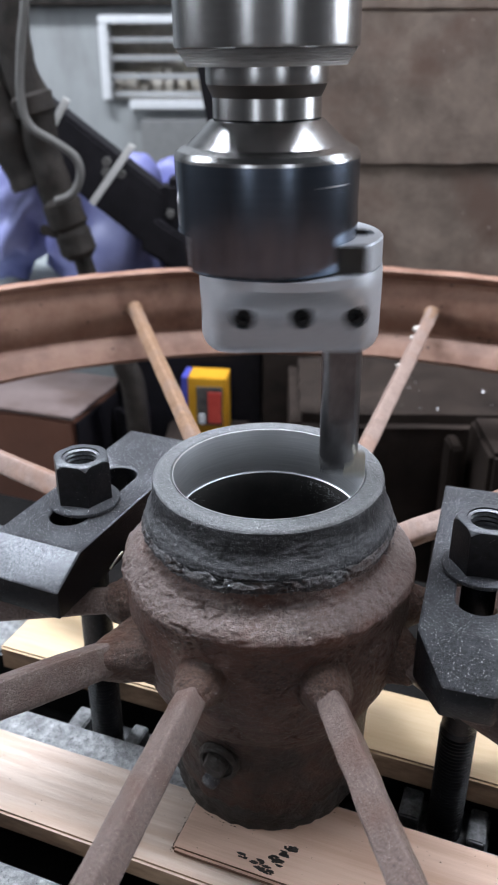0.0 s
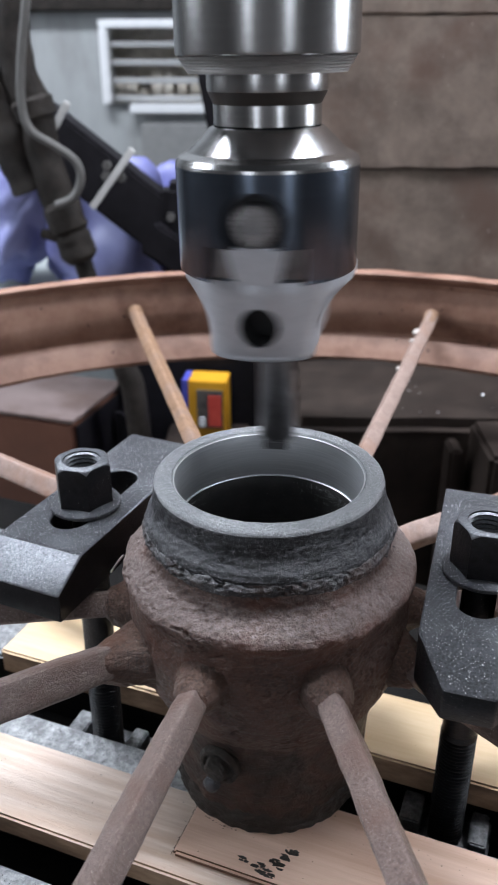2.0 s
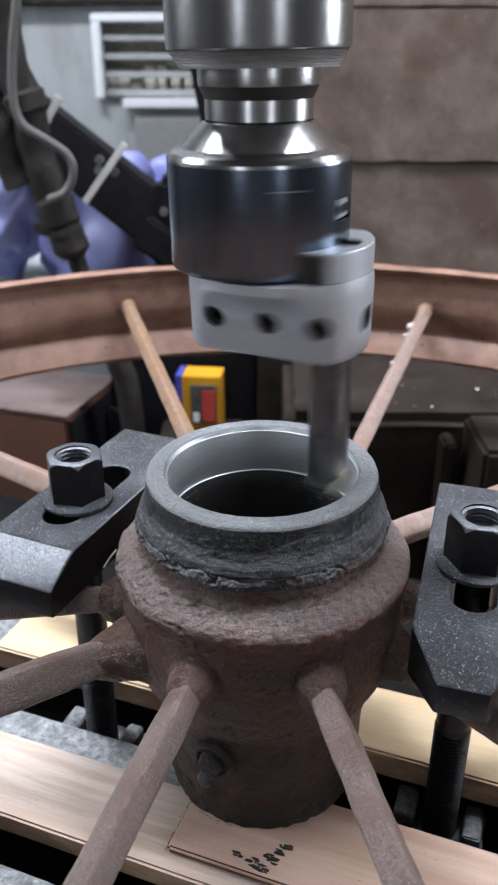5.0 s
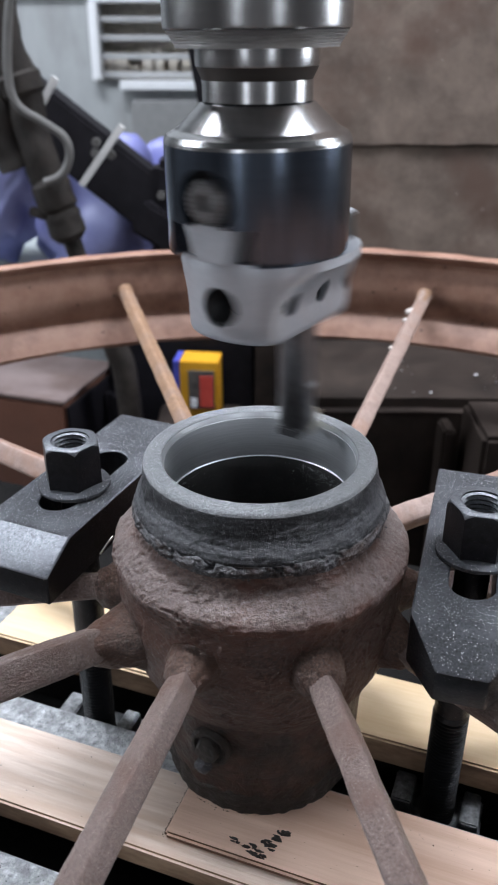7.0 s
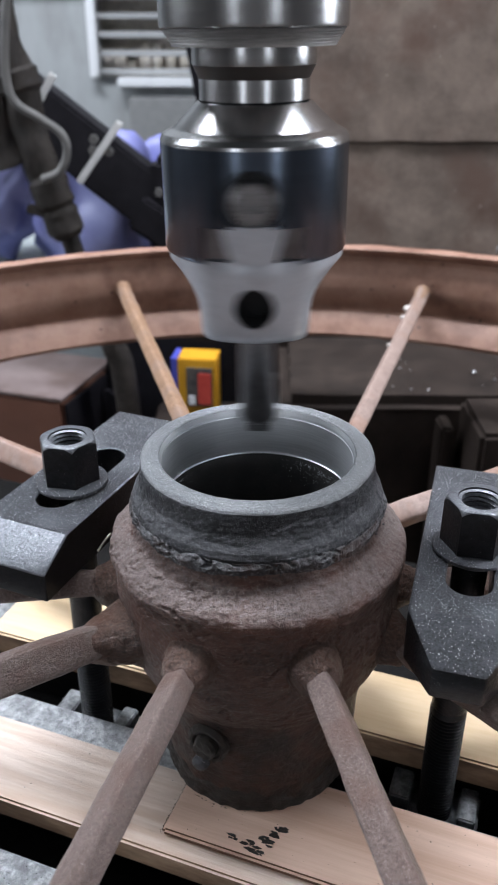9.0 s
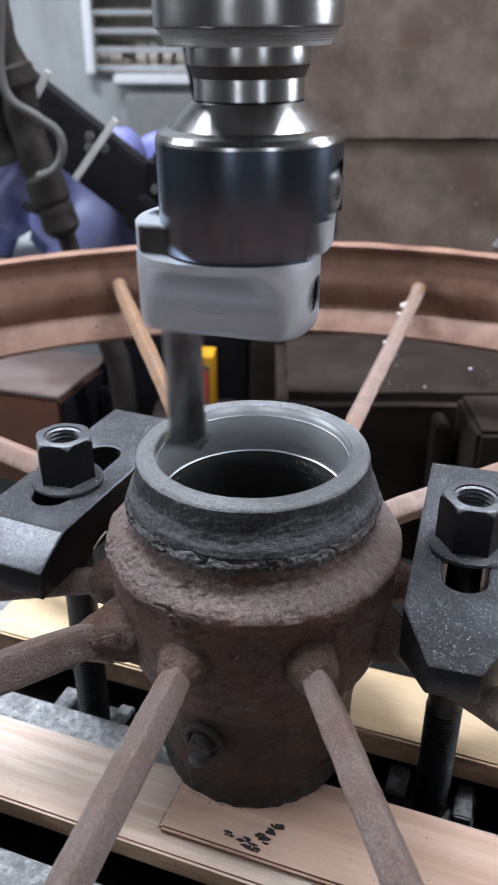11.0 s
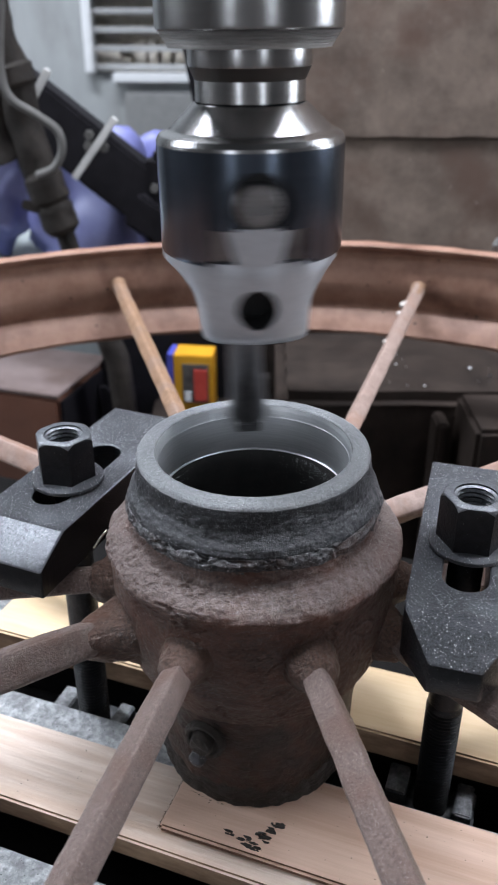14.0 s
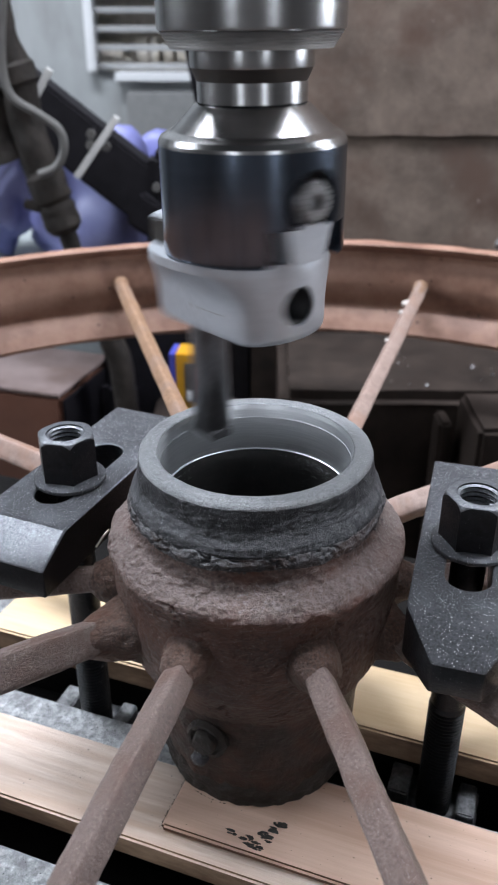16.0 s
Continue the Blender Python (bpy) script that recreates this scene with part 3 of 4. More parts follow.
for k, ((x0, y0), (x1, y1), z0, m) in enumerate(SPOKES):
    a = Vector((x0, y0, z0))
    d = Vector((x1 - x0, y1 - y0, 0)).normalized()
    t = 0.3
    while (Vector((x0, y0, 0)) + d * t).length < 0.474:
        t += 0.002
    b = a + d * t
    b.z = (0.116, 0.116, 0.104, 0.106, 0.124, 0.116, 0.138, 0.138, 0.104, 0.110)[k]
    a, b = AXIS.inverted() @ a, AXIS.inverted() @ b
    d = (b - a).normalized()
    inner = a - d * 0.03
    wide = (0.0071, 0.0070, 0.0106, 0.0085, 0.0082, 0.0084, 0.0064, 0.0068, 0.0085, 0.0085)[k]
    bm = lathe([(0, 0)] + fine([(0.0050, 0), (wide * 0.78, 0.026), (wide * 0.92, 0.042), (wide, 0.062), (wide, (b - inner).length)], 0.003) + [(0, (b - inner).length)], 40)
    for v in bm.verts:
        ang = math.atan2(v.co.y, v.co.x)
        v.co.xy *= 0.90 * (abs(math.cos(ang + 1.01)) ** 5 + abs(math.sin(ang + 1.01)) ** 5) ** (-1 / 5)
    rough(rough(bm, 0.0004, 50, k * 3), 0.00016, 420, k)
    part("spoke", aim(bm, inner, b), m, wheel, angle=24)
    boss = lathe(fine([(0.0245, 0), (0.0202, 0.009), (0.0165, 0.017), (0.0136, 0.024), (0.0112, 0.030), (0.0088, 0.035), (0.0055, 0.038)], 0.0008), 90)
    boss = rough(rough(boss, 0.0016, 70, k), 0.0003, 330, k)
    part("spoke_boss", aim(pitted(boss, 0.0012, 150, 0.90, k), a - d * 0.0255 - Vector((0, 0, 0.003)), a + d * 0.02), BOSS, wheel, "lumpy rusted boss cast round the spoke")
    if y1 > 0.4:
        part("rim_boss", aim(rough(lathe(fine([(0.0060, 0), (0.0066, 0.018), (0.0085, 0.026)], 0.003), 24), 0.0008, 90, k), b - (b - a).normalized() * 0.026, b), SPOKE_TAN, wheel)
rim = fine([(0.482, 0.1765), (0.4735, 0.1768), (0.4705, 0.1750), (0.4720, 0.1715), (0.4805, 0.1660), (0.4810, 0.1610), (0.4770, 0.1560), (0.4745, 0.1460), (0.4740, 0.1330), (0.4765, 0.1220), (0.4810, 0.1140), (0.4815, 0.1105), (0.4760, 0.1070), (0.4680, 0.0985), (0.4620, 0.0890), (0.4630, 0.0855), (0.4700, 0.0900), (0.4900, 0.1130), (0.4905, 0.1600), (0.4860, 0.1760), (0.482, 0.1765)], 0.004)
part("rim", rough(rough(lathe(rim, 240), 0.0012, 16), 0.0006, 90), RIM, wheel, "salmon-brown primed channel rim")
for px, py, pz, s in ((0.1442, 0.4000, 0.1380, 0.62), (0.1375, 0.3820, 0.1352, 0.42), (0.1175, 0.3250, 0.1285, 0.4)):
    part("weld_spatter", rough(lathe([(0, -0.0035 * s), (0.0045 * s, -0.003 * s), (0.0055 * s, 0), (0.0045 * s, 0.003 * s), (0, 0.0035 * s)], 14), 0.0022, 260, px * 9), CHALK, wheel, "pale chalky patch on a spoke", AXIS.inverted() @ pose(px, py, pz - 0.0016))
plug = Vector((-0.46, -0.888, 0))
plug_at = Vector((-0.0245, -0.0495, 0.0490))
part("plug", aim(rough(rough(lathe(fine([(0.0115, 0), (0.0115, 0.0030), (0.0100, 0.0052), (0.0085, 0.0052), (0.0080, 0.0036), (0.0066, 0.0036), (0.0066, 0.0068), (0.0052, 0.0085), (0, 0.0088)], 0.0008), 40), 0.0010, 150), 0.0004, 500), plug_at, plug_at + plug), STAIN, wheel, "greasy black round plug on the barrel")
part("grease_nipple", aim(lathe([(0, -0.004), (0.0050, -0.004), (0.0050, 0.0045), (0.0040, 0.0062), (0.0022, 0.0072), (0, 0.0075)], 6), (-0.0290, -0.0440, 0.0300), (-0.0350, -0.0545, 0.0290)), OXIDE_DUST_LIT, wheel, "small worn hexagonal grease fitting")
spots = []
for k in range(2200):
    a, r = rnd.uniform(0, 6.28), rnd.uniform(0.0625, 0.0735)
    z = float(np.interp(r, (0.0625, 0.0655, 0.0685, 0.0722, 0.0748), (0.157, 0.1527, 0.1507, 0.1484, 0.1454)))
    spots.append((AXIS @ Vector((r * math.cos(a), r * math.sin(a), z)))[:])
chips("hub_dust", "glinting iron dust on the hub shoulder", spots, DUST_CHIP, 0.0001, 0.00034, 21)
spots = [(AXIS @ Vector((r * math.cos(a), r * math.sin(a), 0.1918)))[:] for a, r in [(rnd.uniform(0, 6.28), rnd.uniform(0.0486, 0.0556)) for k in range(1500)]]
chips("collar_dust", "fine iron grains on the collar face", spots, DUST_CHIP, 0.00008, 0.00026, 22)
spots = []
for k in range(2200):
    a, z = rnd.uniform(0, 6.28), rnd.choice((rnd.uniform(0.1665, 0.190), 0.1895 - abs(rnd.gauss(0, 0.003)), 0.1665 + abs(rnd.gauss(0, 0.003))))
    r = float(np.interp(z, (0.166, 0.169, 0.1722, 0.1755, 0.179, 0.184, 0.1895), (0.0622, 0.0627, 0.0618, 0.0600, 0.0586, 0.0578, 0.0572)))
    spots.append((AXIS @ Vector((r * math.cos(a), r * math.sin(a), z)))[:])
chips("collar_grit", "grey iron grit stuck to the collar side", spots, GALV, 0.0001, 0.00038, 23)
bm = bmesh.new()
for k in range(130):
    a = rnd.uniform(0, 6.28)
    r, z = 0.0632 + rnd.uniform(-0.001, 0.0012), 0.1622 + rnd.uniform(-0.0012, 0.0026)
    geom = bmesh.ops.create_icosphere(bm, subdivisions=1, radius=1)["verts"]
    s = rnd.uniform(0.0003, 0.0010)
    for v in geom:
        v.co = Vector((v.co.x * s * rnd.uniform(0.7, 1.3) + r * math.cos(a), v.co.y * s * rnd.uniform(0.7, 1.3) + r * math.sin(a), v.co.z * s * 0.7 + z))
tagged(part("slag_grit", bm, BEAD, wheel, "loose slag crumbs along the weld", angle=10), kind="stuff")
spots = []
for k in range(700):
    a, r = rnd.gauss(-1.5, 0.9), 0.0484 + abs(rnd.gauss(0, 0.0006))
    spots.append((AXIS @ Vector((r * math.cos(a), r * math.sin(a), 0.1917)))[:])
chips("rim_grit", "iron grit heaped along the collar's inner edge", spots, GALV, 0.00012, 0.0004, 24)


# ---- clamps, studs, nuts ----
def nut_mesh():
    outer = [(0.0165 * math.cos(math.pi / 3 * k), 0.0165 * math.sin(math.pi / 3 * k)) for k in range(6)]
    hexa = prism(outer, 0.004, 0.029)
    trim = lathe([(0.0145, 0.0295), (0.0168, 0.0262), (0.03, 0.0262), (0.03, 0.0295), (0.0145, 0.0295)], 48)
    hole = lathe([(0, -0.01)] + [(0.0088 + (0.0009 if k % 2 else 0), -0.01 + 0.00125 * k) for k in range(31)] + [(0.0102, 0.0282), (0.0105, 0.0292), (0, 0.0292)], 40)
    bm = cut(hexa, trim, hole)
    rims = [e for e in bm.edges if len(e.link_faces) == 2 and e.calc_face_angle(0) > 0.3 and all(v.co.xy.length > 0.0135 and v.co.z > 0.0045 for v in e.verts)]
    for f in bmesh.ops.bevel(bm, geom=rims, offset=0.0005, segments=1, affect="EDGES")["faces"]:
        f.material_index = 1
    for f in bm.faces:
        if f.normal.z > 0.5 and f.calc_center_median().z > 0.02:
            f.material_index = 1
    return bm


NUT = nut_mesh()


def clamp_set(x, y, rz, stud_y, width, taper, turn, lab):
    m = pose(x, y, 0, 0, 0, rz)
    c = thing("strap_clamp", lab, "clamp", m @ pose(0, 0, 0.119), group="strap clamps")
    h = width / 2
    nose = h - taper
    # side outline with a sloped nose, cut to the plan
    bm = bmesh.new()
    prof = [(-0.062, 0.0), (-0.062, 0.0165), (-0.040, 0.028), (0.098, 0.028), (0.098, 0.004), (0.094, 0.0)]
    lo = [bm.verts.new((-h, a, b)) for a, b in prof]
    hi = [bm.verts.new((h, a, b)) for a, b in prof]
    bm.faces.new(lo)
    bm.faces.new(hi[::-1])
    for i in range(6):
        j = (i + 1) % 6
        bm.faces.new((lo[i], hi[i], hi[j], lo[j]))
    bmesh.ops.recalc_face_normals(bm, faces=bm.faces)
    cutters = []
    if taper:
        for s in (-1, 1):
            cutters.append(prism([(s * h, -0.040), (s * nose, -0.063), (s * nose, -0.09), (s * (h + 0.02), -0.09), (s * (h + 0.02), -0.040)][::s], -0.01, 0.04))
    slot = []
    for k in range(25):
        a = math.pi * k / 24
        slot.append((0.0108 * math.cos(a), 0.0505 + 0.0108 * math.sin(a) - 0.0108))
    for k in range(25):
        a = math.pi + math.pi * k / 24
        slot.append((0.0108 * math.cos(a), -0.0225 + 0.0108 * math.sin(a) + 0.0108))
    cutters.append(prism(slot, -0.01, 0.05))
    bm = cut(bm, *cutters)
    bmesh.ops.bevel(bm, geom=[e for e in bm.edges if len(e.link_faces) == 2 and e.calc_face_angle(0) > 0.35], offset=0.0008, segments=1, affect="EDGES")
    body = part("body", bm, OXIDE, c, "black steel strap with slotted hole")
    body.data.materials.append(OXIDE_DUST_LIT)
    body.data.materials.append(OXIDE_WORN_LIT)
    # tops and sloping faces take lighter colours for the light they face
    for p in body.data.polygons:
        if p.normal.z > 0.95:
            p.material_index = 1
        elif p.normal.z > 0.25:
            p.material_index = 1 if taper else 2
    spots = []
    while len(spots) < 1200:
        px, py = rnd.uniform(-h + 0.002, h - 0.002), rnd.uniform(-0.038, 0.096)
        if abs(px) > 0.0115 or py < -0.024 or py > 0.052:
            spots.append((m @ Vector((px, py, 0.147)))[:])
    chips("clamp_dust", "bright iron chips on the strap clamp", spots, DUST_CHIP, 0.00012, 0.0005, int(x * 1000) + 900)
    place = m @ pose(0, stud_y, 0)
    stud = thing("clamp_stud", "black threaded clamping stud standing in the table slot", "stud", place, group="clamping studs")
    part("shank", lathe([(0, 0.044), (0.0086, 0.044), (0.0094, 0.0446), (0.0094, 0.10), (0.0086, 0.101), (0.0086, 0.166), (0.0075, 0.168), (0, 0.168)], 32), OXIDE, stud)
    thread = [(0, -0.05)]
    for k in range(37):
        thread += [(0.0081, -0.05 + 0.0025 * k), (0.0100, -0.0490 + 0.0025 * k), (0.0100, -0.0485 + 0.0025 * k)]
    part("thread", lathe(thread + [(0.0084, 0.0441), (0, 0.0441)], 32), OXIDE, stud, "threaded lower end")
    nut = thing("flange_nut", "tall black hexagonal flange nut on the clamp", "nut", place @ pose(0, 0, 0.1475, 0, 0, turn), group="flange nuts")
    hexagon = part("hexagon", NUT.copy(), OXIDE, nut, angle=28)
    hexagon.data.materials.append(OXIDE_WORN_LIT)
    part("flange", lathe([(0.0095, 0.0), (0.0190, 0.0), (0.0198, 0.0008), (0.0198, 0.0024), (0.0182, 0.0036), (0.0150, 0.0044), (0.0095, 0.0044)], 48), OXIDE_DUST_LIT, nut, "worn round flange under the hexagon")
    tn = thing("slot_nut", "grey cast T-slot nut in the table slot", "slot nut", place @ pose(0, 0, -0.045, 0, 0, -19.6 - rz), group="slot nuts")
    part("base", cut(block(-0.026, 0.026, -0.018, 0.018, -0.017, 0.006, 0.001), rod((0, 0, -0.03), (0, 0, 0.02), 0.0101)), GALV, tn)
    part("tab", block(-0.026, -0.014, -0.012, 0.010, 0.0061, 0.022, 0.001), GALV, tn)
    part("tab", block(0.014, 0.024, -0.012, 0.012, 0.0061, 0.018, 0.001), GALV, tn)
    return c


# centre lines of the two straps
n1 = Vector((0.9239, -0.3827))
p1 = n1 * -0.112
clamp_set(p1.x, p1.y, -22.5, 0.004, 0.053, 0.0, 12, "black strap clamp with worn sloping nose coloured bright for light")
n2 = Vector((0.961, -0.276))
p2 = n2 * 0.1082
clamp_set(p2.x, p2.y, -16, 0.0148, 0.050, 0.0145, 4, "black strap clamp with tapered nose dusted with chips")

# ---- spindle and boring head ----
quill = thing("machine_spindle", "bright ground steel machine spindle nose", "spindle", AXIS @ pose(0, 0, 0.3737))
part("nose", lathe([(0.0356, 0.0060), (0.0366, 0.0066), (0.0368, 0.0078), (0.0368, 0.16), (0, 0.16)], 96), CHROME, quill, angle=10)
lip = [(0.0, 0.0), (0.0322, 0.0)]
for k in range(5):
    lip += [(0.0323 + 0.0006 * k, 0.0006 + 0.0010 * k), (0.0328 + 0.0007 * k, 0.0011 + 0.0010 * k), (0.0327 + 0.0006 * k, 0.0014 + 0.0010 * k)]
part("nose_lip", lathe(lip + [(0.0361, 0.0060), (0.03, 0.0061)], 96), LIP, quill, "ridged matt chamfer under the nose", angle=10)

HEAD_Z = 0.2955
head = thing("boring_head", "blued steel boring head with satin slide and boring bar", "boring head", AXIS @ pose(0, 0, HEAD_Z))
part("arbor", lathe([(0, 0.0583), (0.0215, 0.0583), (0.0222, 0.0590), (0.0222, 0.0668), (0.0215, 0.0668)], 80), CHROME, head, "bright ground neck of the arbor", angle=10)
part("neck_groove", lathe([(0.0221, 0.0667), (0.0224, 0.0673), (0.0245, 0.0717), (0.022, 0.0717)], 80), GROOVE, head, "dark groove round the arbor", angle=10)
part("arbor_flange", lathe([(0.022, 0.0716), (0.0246, 0.0716), (0.0247, 0.0722), (0.0247, 0.079), (0.0225, 0.0795), (0.020, 0.09), (0, 0.09)], 80), CHROME, head, "bright ground flange of the arbor", angle=10)
part("cone", lathe([(0.0222, 0.0585), (0.0235, 0.0582), (0.0335, 0.0488), (0.0352, 0.0482), (0.0375, 0.0470), (0.0386, 0.0450), (0.0387, 0.0436), (0.03, 0.0436)], 96), CHROME, head, "polished tapered shoulder", angle=10)
shell = lathe([(0, 0), (0.0372, 0), (0.0384, 0.0009), (0.0387, 0.0024), (0.0387, 0.0437), (0, 0.0437)], 128)
shell = cut(shell, block(-0.06, -0.0230, -0.0200, 0.0200, -0.01, 0.0150), rod((-0.06, 0, 0.0243), (-0.0310, 0, 0.0243), 0.0128, segs=40),
            block(0.0362, 0.06, -0.0075, 0.0075, 0.021, 0.030))
part("shell", shell, BODY, head, "dark blued cylindrical shell", angle=30)
slit = [(0.0388 * math.cos(radians(-58 + 2 * k)), 0.0388 * math.sin(radians(-58 + 2 * k))) for k in range(11)]
slit += [(0.0370 * math.cos(radians(-38 - 2 * k)), 0.0370 * math.sin(radians(-38 - 2 * k))) for k in range(11)]
part("index_line", prism(slit, 0.0350, 0.0356), DIAL, head, "short bright index line on the shell")
# black disc that puts the pocket's inner shade into colour
part("pocket_lining", rod((-0.0312, 0, 0.0243), (-0.0308, 0, 0.0243), 0.0127, segs=40), PIT, head)
part("slot_lining", block(-0.0245, -0.0231, -0.0199, 0.0199, 0.0004, 0.0149), BARSTEEL, head)
dial = part("dial_screw", aim(cut(lathe([(0, 0), (0.0088, 0), (0.0088, 0.0055), (0.0080, 0.0066), (0, 0.0066)], 48), prism([(0.0038 * math.cos(1.0472 * k), 0.0038 * math.sin(1.0472 * k)) for k in range(6)], 0.002, 0.02)), (-0.0312, 0, 0.0243), (-0.0382, 0, 0.0243)), DIAL, head, "graduated adjusting dial with hex socket")
for k in range(20):
    a = 2 * math.pi * k / 20
    tick = block(-0.0003, 0.0003, -0.0078, -0.0068, -0.0001, 0.0002)
    tick.transform(Matrix.Translation((-0.0379, 0, 0.0243)) @ Euler((a, 0, 0)).to_matrix().to_4x4() @ Euler((0, -math.pi / 2, 0)).to_matrix().to_4x4())
    part("tick", tick, PIT, dial)
part("lock_plate", block(0.0362, 0.0372, -0.0068, 0.0068, 0.0217, 0.0293, 0.0004), SATIN, head, "small recessed metal plate")
for s in (-1, 1):
    part("lock_screw", rod((0.0371, 0.0030 * s, 0.0255), (0.0378, 0.0030 * s, 0.0255), 0.0020, segs=16), PIT, head)


def slide_mesh():
    rows = [(-0.0350, 0.0380, 0.0222), (-0.0338, 0.0392, 0.0230), (-0.0315, 0.0400, 0.0234), (-0.0250, 0.0402, 0.0236), (-0.0215, 0.0402, 0.0240), (-0.0185, 0.0403, 0.0248), (-0.0160, 0.0403, 0.0260),
            (-0.0135, 0.0403, 0.0277), (-0.0112, 0.0404, 0.0298), (-0.0090, 0.0404, 0.0323), (-0.0070, 0.0404, 0.0352), (-0.0055, 0.0404, 0.0385), (-0.0042, 0.0404, 0.0420), (-0.0002, 0.0400, 0.0430)]
    bm, n, rings = bmesh.new(), 120, []
    for z, r, w in rows:
        ring = []
        for k in range(n):
            a = 2 * math.pi * k / n
            y = r * math.sin(a)
            y = y / (1 + (abs(y) / w) ** 9) ** (1 / 9)
            ring.append(bm.verts.new((0.0102 + r * math.cos(a), y, z)))
        rings.append(ring)
    for a, b in zip(rings, rings[1:]):
        for k in range(n):
            bm.faces.new((a[k], a[(k + 1) % n], b[(k + 1) % n], b[k]))
    bm.faces.new(rings[0][::-1])
    bm.faces.new(rings[-1])
    bmesh.ops.recalc_face_normals(bm, faces=bm.faces)
    return bm


holes = [rod((x, -0.05, -0.0190), (x, -0.013, -0.0190), 0.0052, segs=28) for x in (-0.0108, 0.0142, 0.0372)]
holes += [rod((-0.05, 0, -0.0195), (-0.012, 0, -0.0195), 0.0086, segs=36), rod((0.06, 0, -0.0195), (0.0362, 0, -0.0195), 0.0062, segs=28)]
slide = part("slide", cut(slide_mesh(), *holes), SATIN, head, "satin nickel sliding block with screw holes", angle=30)
tongue = []
for k in range(73):
    a = -math.pi / 2 + math.pi * k / 72
    tongue.append((max(0.0102 + 0.0398 * math.cos(a), -0.02), max(-0.026, min(0.026, 0.0398 * math.sin(a)))))
clean = [p for i, p in enumerate(tongue) if i == 0 or (Vector(p) - Vector(tongue[i - 1])).length > 1e-5]
tongue_ob = part("tongue", cut(prism(clean, -0.0003, 0.0118, 0.0007), rod((0.0400, 0, 0.006), (0.0400, 0, 0.03), 0.0065, segs=28)), SATIN, slide, "raised end of the dovetail tongue", angle=30)
# flat sides coloured dark for the shade in the dovetail undercut
tongue_ob.data.materials.append(GROOVE)
for p in tongue_ob.data.polygons:
    if abs(p.normal.y) > 0.8:
        p.material_index = 1
dove = prism([(-0.0088, 0.0), (0.0088, 0.0), (0.0130, 0.0150), (-0.0130, 0.0150)], 0.0, 0.018, 0.0004)
dove.transform(Matrix.Translation((-0.0345, 0, 0.0002)) @ Matrix(((0, 0, 1, 0), (1, 0, 0, 0), (0, 1, 0, 0), (0, 0, 0, 1))))
part("dovetail", dove, SATIN, slide, "pale end of the dovetail")
for x in (-0.0108, 0.0142, 0.0372):
    scr = cut(lathe([(0, 0), (0.0050, 0), (0.0050, 0.006), (0.0044, 0.007), (0, 0.007)], 28), prism([(0.0026 * math.cos(1.0472 * k), 0.0026 * math.sin(1.0472 * k)) for k in range(6)], 0.002, 0.02))
    part("set_screw", aim(scr, (x, -0.0140, -0.0190), (x, -0.0207, -0.0190)), PIT, slide, "black socket set screw")
for k in range(5):
    part("engraved_bar", block(-0.006 + 0.0050 * k, -0.0023 + 0.0050 * k, 0.02352, 0.0237, -0.0245, -0.0212 + 0.0008 * (k % 2)), mat("engraving", (0.3, 0.3, 0.31), (0.38, 0.38, 0.39), 0.5, 0.5), slide)
lining = [(0.0084, 0.0)]
for k in range(9):
    lining += [(0.0084, 0.0012 + 0.0014 * k), (0.0077, 0.0019 + 0.0014 * k)]
# added hole walls, black to carry the shade inside the holes
part("threaded_hole", aim(lathe(lining + [(0.0077, 0.0145), (0, 0.0145)], 36), (-0.0282, 0, -0.0195), (-0.0130, 0, -0.0195)), PIT, slide, "threaded hole coloured black for its shade")
part("threaded_hole", aim(lathe([(0.0060, 0.0), (0.0060, 0.0120), (0, 0.0120)], 28), (0.0490, 0, -0.0195), (0.0370, 0, -0.0195)), PIT, slide, "threaded hole coloured black for its shade")
bar = part("boring_bar", cut(lathe([(0, -0.0985), (0.0080, -0.0985), (0.0093, -0.0965), (0.0093, -0.03), (0, -0.03)], 48), block(-0.012, 0.012, -0.02, -0.0072, -0.075, -0.034)), BARSTEEL, head, "dark steel boring bar", pose(0.0345, 0, 0))
tip = prism([(0.002, -0.006), (0.0126, -0.0062), (0.0128, -0.0040), (0.0060, 0.0015), (0.002, 0.0015)], -0.1045, -0.0930, 0.0004)
part("cutting_tip", tip, CARBIDE, bar, "bright carbide cutting tip")
part("tip_holder", block(-0.0090, 0.0100, -0.0060, 0.0060, -0.1030, -0.0980, 0.0008), BARSTEEL, bar, "square steel tip holder")

# ---- things behind the wheel ----
arm = thing("swing_arm", "black painted steel arm bound with white cable ties", "arm", pose(0, 0.78, 0))
A0, A1 = Vector((-0.352, 0.02, 0.324)), Vector((-0.027, 0.0, 0.074))


def slab(a, b, w, t, bev=0.004):
    a, b = Vector(a), Vector(b)
    bm = block(-w / 2, w / 2, -t / 2, t / 2, 0, (b - a).length, bev)
    z = (b - a).normalized()
    x = Vector((0, 1, 0)).cross(z).normalized()
    y = z.cross(x)
    bm.transform(Matrix.Translation(a) @ Matrix((x, y, z)).transposed().to_4x4())
    return bm


